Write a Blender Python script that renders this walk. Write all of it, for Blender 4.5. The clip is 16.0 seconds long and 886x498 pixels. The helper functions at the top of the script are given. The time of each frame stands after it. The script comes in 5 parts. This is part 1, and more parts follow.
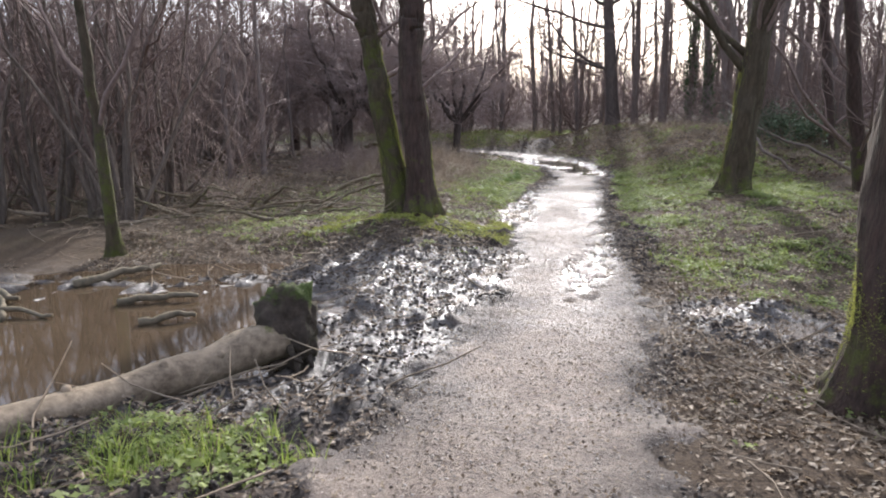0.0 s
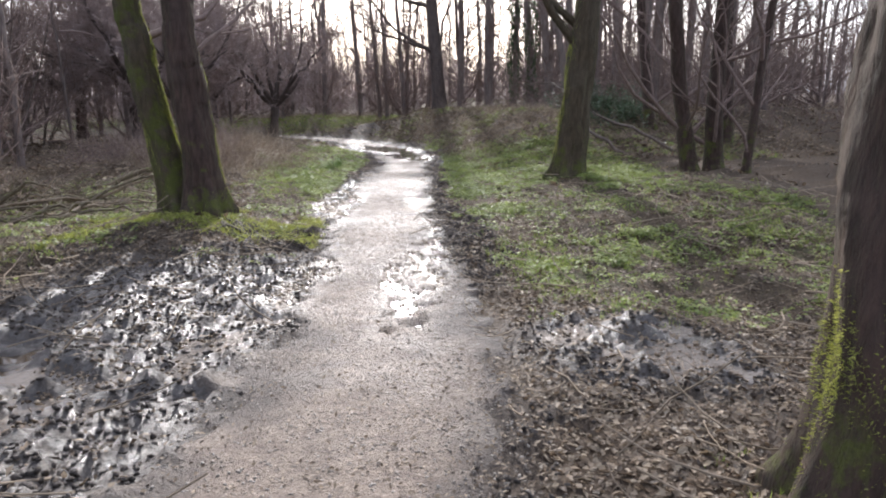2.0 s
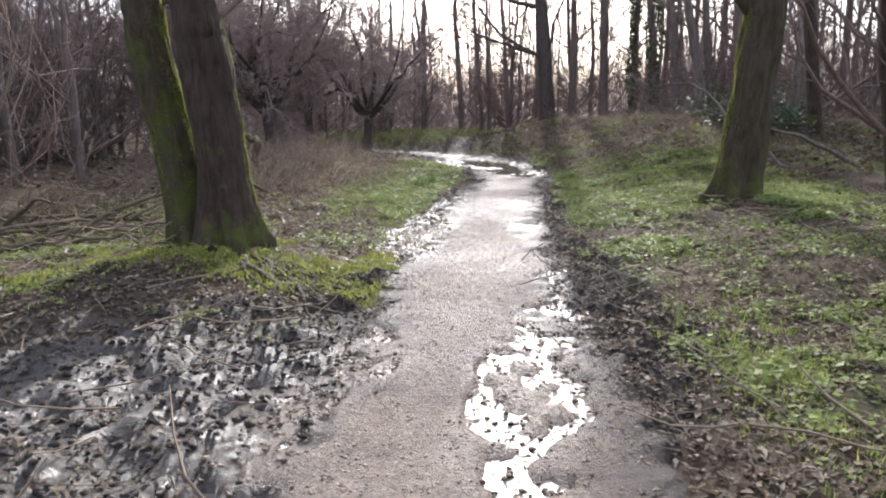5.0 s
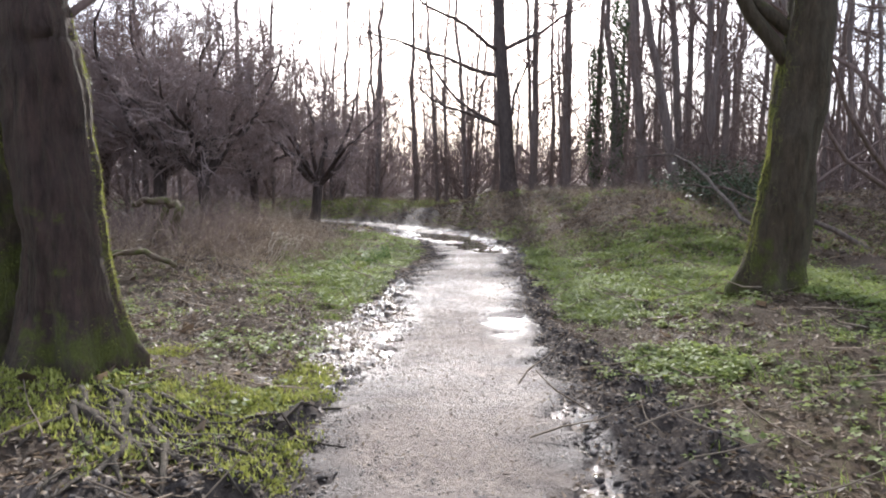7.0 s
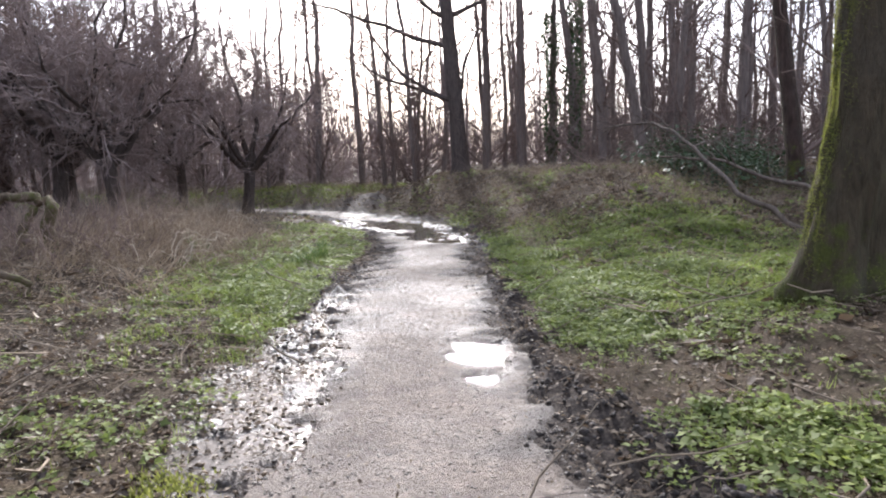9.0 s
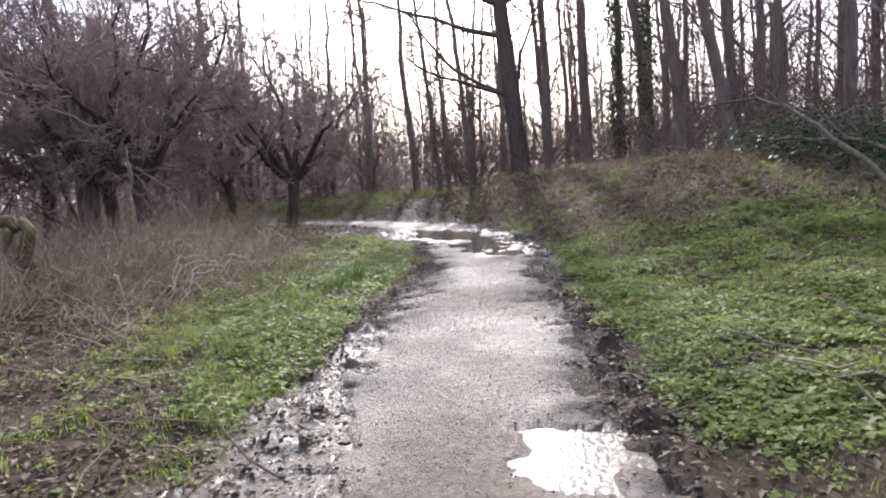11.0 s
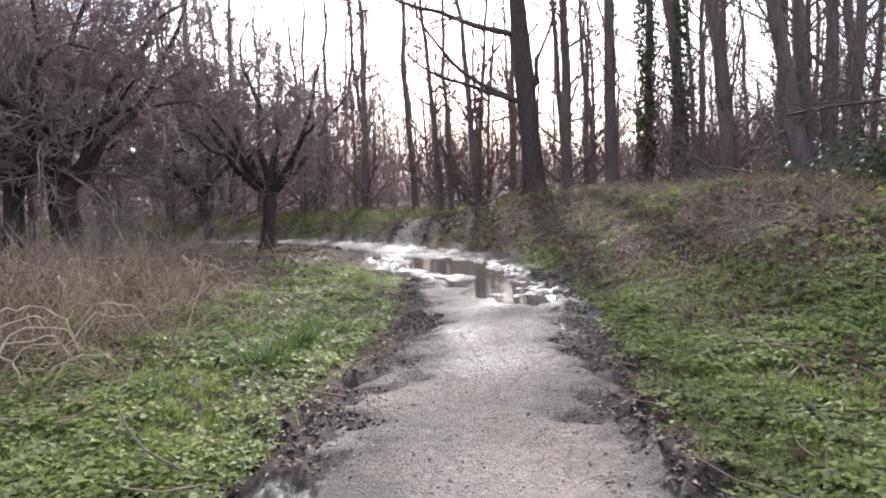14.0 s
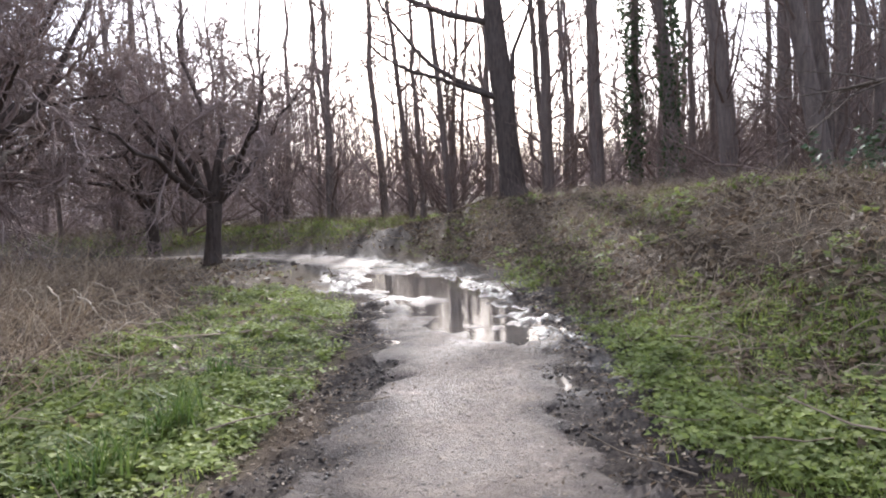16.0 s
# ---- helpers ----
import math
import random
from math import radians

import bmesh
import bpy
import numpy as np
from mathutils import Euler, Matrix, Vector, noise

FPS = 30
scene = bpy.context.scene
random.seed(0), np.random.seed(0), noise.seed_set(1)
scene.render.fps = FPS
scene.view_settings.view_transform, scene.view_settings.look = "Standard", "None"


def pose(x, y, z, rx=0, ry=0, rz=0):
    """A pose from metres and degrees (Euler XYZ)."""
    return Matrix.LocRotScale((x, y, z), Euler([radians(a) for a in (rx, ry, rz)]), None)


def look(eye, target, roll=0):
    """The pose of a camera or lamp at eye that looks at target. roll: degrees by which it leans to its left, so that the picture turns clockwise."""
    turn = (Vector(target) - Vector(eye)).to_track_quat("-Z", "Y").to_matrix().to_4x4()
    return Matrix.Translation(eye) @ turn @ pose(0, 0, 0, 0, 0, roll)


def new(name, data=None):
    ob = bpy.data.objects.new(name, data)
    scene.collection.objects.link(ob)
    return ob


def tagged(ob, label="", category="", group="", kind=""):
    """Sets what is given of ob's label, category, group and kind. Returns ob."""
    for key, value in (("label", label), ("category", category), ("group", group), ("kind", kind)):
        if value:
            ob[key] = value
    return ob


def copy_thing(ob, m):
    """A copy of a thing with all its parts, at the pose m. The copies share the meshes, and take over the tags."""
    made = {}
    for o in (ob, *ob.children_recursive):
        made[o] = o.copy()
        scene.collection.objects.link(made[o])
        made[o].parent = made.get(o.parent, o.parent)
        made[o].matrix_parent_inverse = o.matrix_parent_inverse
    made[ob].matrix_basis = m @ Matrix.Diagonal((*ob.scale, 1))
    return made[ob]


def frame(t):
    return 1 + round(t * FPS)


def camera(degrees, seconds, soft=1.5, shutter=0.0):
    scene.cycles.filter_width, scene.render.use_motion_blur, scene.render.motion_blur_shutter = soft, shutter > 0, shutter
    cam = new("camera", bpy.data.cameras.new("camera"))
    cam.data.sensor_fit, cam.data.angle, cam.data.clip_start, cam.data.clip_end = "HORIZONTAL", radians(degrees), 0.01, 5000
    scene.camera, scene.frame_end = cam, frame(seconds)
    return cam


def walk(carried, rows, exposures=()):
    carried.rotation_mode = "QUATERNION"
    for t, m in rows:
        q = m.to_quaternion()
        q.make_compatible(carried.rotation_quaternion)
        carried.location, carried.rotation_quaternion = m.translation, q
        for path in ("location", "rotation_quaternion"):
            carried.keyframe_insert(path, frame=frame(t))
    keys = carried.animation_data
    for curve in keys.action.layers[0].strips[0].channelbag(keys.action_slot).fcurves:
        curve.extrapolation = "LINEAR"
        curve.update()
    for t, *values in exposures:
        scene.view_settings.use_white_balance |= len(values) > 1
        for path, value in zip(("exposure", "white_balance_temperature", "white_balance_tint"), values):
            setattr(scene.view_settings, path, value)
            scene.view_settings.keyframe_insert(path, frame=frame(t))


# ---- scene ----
cam = camera(66.5, 16.0, soft=2.0)
METRES, EYE, TILT, LEAN, TURN = 19.0, 1.5, 3.0, 0.0, 0.0
ROWS = [
    (0.0, 0.0, 0.0, 0.0, -0.21, -14.51, 0.79),
    (0.5, 0.0054, 0.0283, -0.0027, -5.58, -15.82, 1.19),
    (1.0, 0.0167, 0.0578, -0.0079, -2.88, -16.07, 1.22),
    (1.5, 0.0258, 0.0853, -0.0145, -8.45, -16.1, -0.05),
    (2.0, 0.0319, 0.1146, -0.0195, -14.23, -15.61, -0.14),
    (2.5, 0.0373, 0.1414, -0.0232, -9.75, -15.9, 1.86),
    (3.0, 0.0415, 0.1724, -0.0291, -9.88, -16.62, 1.72),
    (5.5, 0.0656, 0.322, -0.0509, -5.27, -12.44, 0.64),
    (6.0, 0.0665, 0.3545, -0.054, -8.45, -10.3, -0.01),
    (6.5, 0.0678, 0.3854, -0.0556, -6.55, -8.79, 0.49),
    (7.0, 0.0703, 0.4194, -0.0596, -9.63, -8.13, -0.86),
    (7.5, 0.0755, 0.4493, -0.0642, -14.47, -8.41, -0.56),
    (8.0, 0.0826, 0.4819, -0.0665, -13.8, -10.27, 0.08),
    (8.5, 0.0884, 0.5152, -0.0661, -14.4, -9.92, 0.31),
    (11.0, 0.1262, 0.6655, -0.0795, -9.26, -8.99, 3.59),
    (11.5, 0.1302, 0.6944, -0.0793, -7.76, -8.61, 2.69),
    (12.0, 0.1387, 0.7267, -0.0808, -6.8, -7.87, 2.23),
    (12.5, 0.1435, 0.7569, -0.0845, -6.8, -7.78, 1.69),
    (13.0, 0.1482, 0.7888, -0.0863, -9.64, -7.61, 1.09),
    (13.5, 0.1543, 0.8186, -0.0864, -8.89, -7.57, 1.87),
    (14.0, 0.1594, 0.8517, -0.0891, -8.87, -7.52, 1.58),
    (14.5, 0.1656, 0.8803, -0.0928, -10.98, -7.7, 1.59),
    (15.0, 0.1736, 0.9106, -0.0926, -10.69, -7.46, 2.63),
    (15.5, 0.1797, 0.941, -0.0934, -10.5, -6.94, 1.9),
    (16.0, 0.1912, 0.9711, -0.0973, -10.85, -6.98, 2.34),
]
walk(cam, [(t, pose(0, 0, EYE, TILT, LEAN, TURN) @ pose(METRES * x, METRES * y, METRES * z, 90 + pitch, roll, yaw)) for t, x, y, z, yaw, pitch, roll in ROWS],
     exposures=[(0.0, 1.14, 6000, 13), (5.0, 1.14, 6000, 13), (9.0, 1.2, 5900, 14), (13.0, 1.27, 5900, 14), (16.0, 1.36, 5950, 14)])

# ---- light ----
SUN_AZ, SUN_EL = 11.0, 27.0          # degrees right of +y, degrees above the horizon
world = bpy.data.worlds.new("sky")
scene.world = world
world.use_nodes = True
wn = world.node_tree.nodes
sky = wn.new("ShaderNodeTexSky")
sky.sky_type, sky.sun_disc = "NISHITA", False
sky.sun_elevation, sky.sun_rotation = radians(SUN_EL), radians(SUN_AZ)
sky.dust_density, sky.air_density, sky.ozone_density = 4.0, 1.0, 2.0
veil = wn.new("ShaderNodeMix")          # thin white cloud over the blue
veil.data_type = "RGBA"
veil.inputs[0].default_value = 0.5
veil.inputs[7].default_value = (6.2, 6.6, 7.5, 1)
world.node_tree.links.new(sky.outputs[0], veil.inputs[6])
world.node_tree.links.new(veil.outputs[2], wn["Background"].inputs[0])
wn["Background"].inputs[1].default_value = 0.15
sun = new("sun", bpy.data.lights.new("sun", "SUN"))
sun.data.energy, sun.data.angle, sun.data.color = 4.0, radians(2.0), (1.0, 0.94, 0.85)
sa, se = radians(SUN_AZ), radians(SUN_EL)
sun.matrix_world = look((math.sin(sa) * math.cos(se) * 50, math.cos(sa) * math.cos(se) * 50, math.sin(se) * 50), (0, 0, 0))

# ---- materials ----


def material(name):
    m = bpy.data.materials.new(name)
    m.use_nodes = True
    t = m.node_tree
    return m, t, t.nodes["Principled BSDF"]


def nd(t, kind, **inputs):
    n = t.nodes.new("ShaderNode" + kind)
    for k, v in inputs.items():
        n.inputs[k.replace("_", " ")].default_value = v
    return n


def tex(t, scale, detail=6.0, rough=0.6, stretch=(1, 1, 1), space="Object"):
    co = t.nodes.new("ShaderNodeTexCoord")
    mp = t.nodes.new("ShaderNodeMapping")
    mp.inputs["Scale"].default_value = stretch
    n = nd(t, "TexNoise", Scale=scale, Detail=detail, Roughness=rough)
    t.links.new(co.outputs[space], mp.inputs[0])
    t.links.new(mp.outputs[0], n.inputs["Vector"])
    return n.outputs[0]


def ramp(t, src, *stops):
    r = t.nodes.new("ShaderNodeValToRGB")
    e = r.color_ramp.elements
    while len(e) < len(stops):
        e.new(0.5)
    for k, (p, c) in zip(e, stops):
        k.position = p
        k.color = (*c, 1) if len(c) == 3 else c
    t.links.new(src, r.inputs[0])
    return r.outputs[0]


def grey(t, src, a, b, lo=0.0, hi=1.0):
    m = nd(t, "MapRange")
    for i, v in enumerate((a, b, lo, hi)):
        m.inputs[i + 1].default_value = v
    t.links.new(src, m.inputs[0])
    return m.outputs[0]


def mix(t, fac, a, b, mode="MIX"):
    m = t.nodes.new("ShaderNodeMix")
    m.data_type, m.blend_type = "RGBA", mode
    for i, v in ((0, fac), (6, a), (7, b)):
        if isinstance(v, (int, float)):
            m.inputs[i].default_value = v
        elif isinstance(v, tuple):
            m.inputs[i].default_value = (*v, 1)
        else:
            t.links.new(v, m.inputs[i])
    return m.outputs[2]


def calc(t, op, a, b=0.0):
    m = t.nodes.new("ShaderNodeMath")
    m.operation = op
    m.use_clamp = False
    for i, v in enumerate((a, b)):
        if isinstance(v, (int, float)):
            m.inputs[i].default_value = v
        else:
            t.links.new(v, m.inputs[i])
    return m.outputs[0]


def bump(t, p, src, strength, dist):
    b = nd(t, "Bump", Strength=strength, Distance=dist)
    t.links.new(src, b.inputs["Height"])
    t.links.new(b.outputs[0], p.inputs["Normal"])
    return b


def attr(t, name):
    a = t.nodes.new("ShaderNodeAttribute")
    a.attribute_name = name
    return a.outputs["Fac"]


def ground_material():
    m, t, p = material("woodland_soil")
    big, mid, fine = tex(t, 0.9), tex(t, 7.0), tex(t, 45.0, 8, 0.75)
    litter = ramp(t, fine, (0.28, (0.02, 0.014, 0.009)), (0.48, (0.066, 0.044, 0.027)), (0.62, (0.13, 0.093, 0.058)), (0.78, (0.26, 0.2, 0.135)))
    soil = ramp(t, tex(t, 28.0, 8, 0.8), (0.33, (0.02, 0.015, 0.011)), (0.5, (0.06, 0.043, 0.029)), (0.68, (0.15, 0.11, 0.075)))
    base = mix(t, grey(t, big, 0.35, 0.65), litter, soil)
    green = ramp(t, fine, (0.3, (0.022, 0.035, 0.008)), (0.6, (0.07, 0.11, 0.02)), (0.8, (0.13, 0.17, 0.045)))
    gf = calc(t, "MULTIPLY", attr(t, "green"), grey(t, mid, 0.38, 0.62, 0.05, 0.85))
    base = mix(t, gf, base, green)
    mud = ramp(t, tex(t, 24.0, 8, 0.8), (0.32, (0.018, 0.014, 0.011)), (0.5, (0.05, 0.039, 0.031)), (0.66, (0.11, 0.087, 0.068)))
    mudf = attr(t, "mud")
    base = mix(t, mudf, base, mud)
    t.links.new(base, p.inputs["Base Color"])
    wet = calc(t, "MULTIPLY", attr(t, "wet"), grey(t, mid, 0.4, 0.56, 0.35, 1))
    t.links.new(grey(t, wet, 0, 1, 0.9, 0.3), p.inputs["Roughness"])
    t.links.new(grey(t, wet, 0, 0.6, 0.12, 0.5), p.inputs["Specular IOR Level"])
    bump(t, p, calc(t, "ADD", fine, calc(t, "MULTIPLY", mid, 1.5)), 0.75, 0.03)
    return m


def path_material():
    m, t, p = material("trodden_gravel")
    big, mid, small, fine = tex(t, 0.8), tex(t, 4.5, 8, 0.65), tex(t, 17.0, 8, 0.75), tex(t, 80.0, 5, 0.7)
    co = t.nodes.new("ShaderNodeTexCoord")
    vor = t.nodes.new("ShaderNodeTexVoronoi")
    vor.inputs["Scale"].default_value = 55
    t.links.new(co.outputs["Object"], vor.inputs["Vector"])
    earth = ramp(t, small, (0.34, (0.075, 0.056, 0.042)), (0.47, (0.17, 0.134, 0.104)), (0.58, (0.245, 0.197, 0.155)), (0.7, (0.33, 0.272, 0.22)))
    earth = mix(t, 1.0, earth, ramp(t, fine, (0.35, (0.72, 0.71, 0.7)), (0.65, (1.15, 1.14, 1.12))), "MULTIPLY")
    chips = ramp(t, vor.outputs["Color"], (0.12, (0.07, 0.052, 0.042)), (0.26, (0.19, 0.149, 0.116)), (0.8, (0.235, 0.188, 0.148)), (0.93, (0.5, 0.43, 0.37)))
    base = mix(t, grey(t, fine, 0.47, 0.56, 0.1, 0.6), earth, chips)
    base = mix(t, grey(t, mid, 0.5, 0.64, 0, 0.6), base, ramp(t, fine, (0.35, (0.08, 0.058, 0.046)), (0.65, (0.17, 0.128, 0.103))))
    base = mix(t, 1.0, base, ramp(t, tex(t, 1.3, 5, 0.65), (0.3, (0.68, 0.655, 0.64)), (0.7, (1.08, 1.05, 1.02))), "MULTIPLY")
    mudf = calc(t, "MULTIPLY", attr(t, "mud"), grey(t, small, 0.35, 0.6, 0.55, 1))
    base = mix(t, mudf, base, (0.055, 0.042, 0.034))
    t.links.new(base, p.inputs["Base Color"])
    wet = calc(t, "ADD", calc(t, "MULTIPLY", attr(t, "wet"), 0.7), calc(t, "MULTIPLY", grey(t, big, 0.45, 0.62), 0.3))
    t.links.new(grey(t, wet, 0, 1, 0.75, 0.25), p.inputs["Roughness"])
    p.inputs["Specular IOR Level"].default_value = 0.3
    h = calc(t, "ADD", calc(t, "MULTIPLY", vor.outputs["Distance"], -0.5), calc(t, "ADD", calc(t, "MULTIPLY", small, 2.6), calc(t, "MULTIPLY", fine, 0.5)))
    bump(t, p, h, 0.8, 0.022)
    return m


def water_material(name, colour, rough, ripple, scale=9.0):
    m, t, p = material(name)
    t.links.new(ramp(t, tex(t, 1.5), (0.3, colour), (0.7, tuple(c * 1.5 for c in colour))), p.inputs["Base Color"])
    p.inputs["Roughness"].default_value = rough
    p.inputs["IOR"].default_value = 1.33
    bump(t, p, tex(t, scale, 3, 0.55), ripple, 0.01)
    return m


def bark_material(name, dark, light, ridge=(14, 14, 2.2), moss=0.0, mossy=(0.1, 0.105, 0.022), depth=0.03):
    m, t, p = material(name)
    r1, r2, blot = tex(t, 1.0, 8, 0.7, ridge), tex(t, 1.0, 4, 0.6, tuple(3.5 * v for v in ridge)), tex(t, 1.7, 4)
    base = ramp(t, r1, (0.32, dark), (0.7, light))
    base = mix(t, grey(t, blot, 0.45, 0.7, 0, 0.5), base, tuple(0.5 * (a + b) + 0.02 for a, b in zip(dark, light)))
    if moss > 0:
        mm = tex(t, 3.2, 8, 0.75)
        lo = attr(t, "moss")
        f = calc(t, "ADD", calc(t, "MULTIPLY", calc(t, "SUBTRACT", mm, 0.5), 3.0), calc(t, "MULTIPLY", lo, 0.6))
        f = grey(t, f, 0.62 - 0.22 * moss, 0.95 - 0.22 * moss)
        p.inputs["Sheen Weight"].default_value = 0.06
        p.inputs["Sheen Tint"].default_value = (0.75, 0.8, 0.35, 1)
        gm = ramp(t, tex(t, 60, 4), (0.3, tuple(0.45 * c for c in mossy)), (0.7, mossy))
        base = mix(t, f, base, gm)
    t.links.new(base, p.inputs["Base Color"])
    p.inputs["Roughness"].default_value = 0.9
    p.inputs["Specular IOR Level"].default_value = 0.25
    bump(t, p, calc(t, "ADD", r1, calc(t, "MULTIPLY", r2, 0.5)), 0.9, depth)
    return m


def leaf_material(name, *cols, trans=0.45, rough=0.5, spec=0.25):
    m, t, p = material(name)
    g = t.nodes.new("ShaderNodeNewGeometry")
    n = len(cols)
    c = ramp(t, g.outputs["Random Per Island"], *[((i + 0.5) / n, k) for i, k in enumerate(cols)])
    c = mix(t, 0.35, c, ramp(t, tex(t, 2.0), (0.35, tuple(0.6 * v for v in cols[0])), (0.65, cols[-1])))
    t.links.new(c, p.inputs["Base Color"])
    p.inputs["Roughness"].default_value = rough
    p.inputs["Specular IOR Level"].default_value = spec
    tr = t.nodes.new("ShaderNodeBsdfTranslucent")
    t.links.new(c, tr.inputs[0])
    ms = t.nodes.new("ShaderNodeMixShader")
    ms.inputs[0].default_value = trans
    t.links.new(p.outputs[0], ms.inputs[1])
    t.links.new(tr.outputs[0], ms.inputs[2])
    t.links.new(ms.outputs[0], t.nodes["Material Output"].inputs[0])
    return m


SOIL, GRAVEL = ground_material(), path_material()
PUDDLE = water_material("puddle_water", (0.1, 0.085, 0.07), 0.04, 0.14, 9.0)
SLURRY = water_material("wet_slurry", (0.11, 0.092, 0.075), 0.12, 1.0, 26.0)
POND = water_material("pond_water", (0.05, 0.035, 0.021), 0.03, 0.03)
BARK = bark_material("grey_brown_bark", (0.06, 0.045, 0.035), (0.2, 0.155, 0.12))
# brown-grey bark lifted in colour to imitate haze over distant trunks
BARK_HAZED = bark_material("haze_lightened_bark", (0.085, 0.064, 0.054), (0.23, 0.178, 0.15))
BARK_DARK = bark_material("dark_bark", (0.035, 0.026, 0.021), (0.12, 0.09, 0.074), ridge=(14, 14, 3))
BARK_MOSS = bark_material("mossy_bark", (0.016, 0.01, 0.008), (0.085, 0.05, 0.038), ridge=(16, 16, 3.6), moss=0.45, depth=0.05)
BARK_GREEN = bark_material("green_bark", (0.025, 0.019, 0.01), (0.085, 0.06, 0.036), ridge=(15, 15, 4), moss=0.75, depth=0.05, mossy=(0.085, 0.09, 0.018))
TWIG = bark_material("brown_twig", (0.09, 0.062, 0.05), (0.24, 0.17, 0.14), depth=0.004)
TWIG_TAN = bark_material("tan_twig", (0.12, 0.09, 0.06), (0.3, 0.23, 0.16), depth=0.004)
LOGWOOD = bark_material("bare_log_wood", (0.085, 0.06, 0.04), (0.3, 0.228, 0.155), ridge=(11, 11, 13), moss=0.3, depth=0.015)
ROOTWOOD = bark_material("dark_root_wood", (0.018, 0.013, 0.01), (0.075, 0.053, 0.038), ridge=(14, 14, 14), moss=0.7, mossy=(0.065, 0.085, 0.018), depth=0.03)
# twig colour paled for distance: the haze is put into the colour
TWIG_HAZED = bark_material("haze_paled_twig", (0.17, 0.125, 0.11), (0.36, 0.275, 0.245), depth=0.004)
DEADWOOD = bark_material("mossy_dead_wood", (0.05, 0.04, 0.025), (0.17, 0.13, 0.085), ridge=(12, 12, 12), moss=1.0, mossy=(0.17, 0.17, 0.05), depth=0.012)
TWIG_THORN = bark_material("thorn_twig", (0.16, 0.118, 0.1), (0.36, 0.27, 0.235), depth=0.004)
SNAGWOOD = bark_material("mossy_snag", (0.05, 0.035, 0.022), (0.16, 0.115, 0.075), ridge=(9, 9, 9), moss=1.3, mossy=(0.1, 0.1, 0.025), depth=0.02)
PALE = bark_material("pale_dry_stem", (0.26, 0.2, 0.14), (0.5, 0.42, 0.31), depth=0.003)
MOSS = leaf_material("moss_cushion", (0.17, 0.19, 0.035), (0.28, 0.3, 0.06), (0.4, 0.4, 0.11), trans=0.4, rough=0.9)
GRASS = leaf_material("grass_blades", (0.14, 0.2, 0.03), (0.22, 0.3, 0.05), (0.32, 0.35, 0.1), trans=0.55)
HERB = leaf_material("herb_leaves", (0.12, 0.15, 0.045), (0.2, 0.24, 0.075), (0.29, 0.31, 0.14), (0.29, 0.34, 0.075), trans=0.45, rough=0.6, spec=0.22)
STRAP = leaf_material("strap_leaves", (0.05, 0.09, 0.02), (0.09, 0.15, 0.03), (0.16, 0.22, 0.05), trans=0.4)
IVY = leaf_material("ivy_leaves", (0.03, 0.055, 0.02), (0.05, 0.085, 0.03), (0.08, 0.11, 0.05), trans=0.25, rough=0.55, spec=0.3)
LITTER = leaf_material("dead_leaves", (0.03, 0.02, 0.014), (0.12, 0.083, 0.054), (0.42, 0.335, 0.23), (0.065, 0.043, 0.028), (0.24, 0.175, 0.115), trans=0.3, rough=0.6, spec=0.2)
STRAW = leaf_material("dry_stems", (0.1, 0.066, 0.045), (0.2, 0.145, 0.1), (0.42, 0.335, 0.235), trans=0.2, rough=0.75, spec=0.12)
PEBBLE = leaf_material("path_stones", (0.2, 0.17, 0.14), (0.34, 0.3, 0.25), (0.13, 0.105, 0.085), trans=0.0, rough=0.6)

# ---- geometry helpers ----
rng = np.random.default_rng(7)
TABLE = np.random.default_rng(3).random((256, 256))


def vnoise(x, y):
    x, y = np.asarray(x, float), np.asarray(y, float)
    xi, yi = np.floor(x).astype(int), np.floor(y).astype(int)
    u, v = x - xi, y - yi
    u, v = u * u * (3 - 2 * u), v * v * (3 - 2 * v)
    a, b = TABLE[xi % 256, yi % 256], TABLE[(xi + 1) % 256, yi % 256]
    c, d = TABLE[xi % 256, (yi + 1) % 256], TABLE[(xi + 1) % 256, (yi + 1) % 256]
    return (a * (1 - u) + b * u) * (1 - v) + (c * (1 - u) + d * u) * v


def fbm(x, y, scale, octaves=4):
    s = 0
    for k in range(octaves):
        s = s + (vnoise(x * scale * 2 ** k + 17.3 * k, y * scale * 2 ** k + 5.1 * k) - 0.5) * 0.5 ** k
    return s


def smooth(x, a, b):
    t = np.clip((x - a) / (b - a), 0, 1)
    return t * t * (3 - 2 * t)


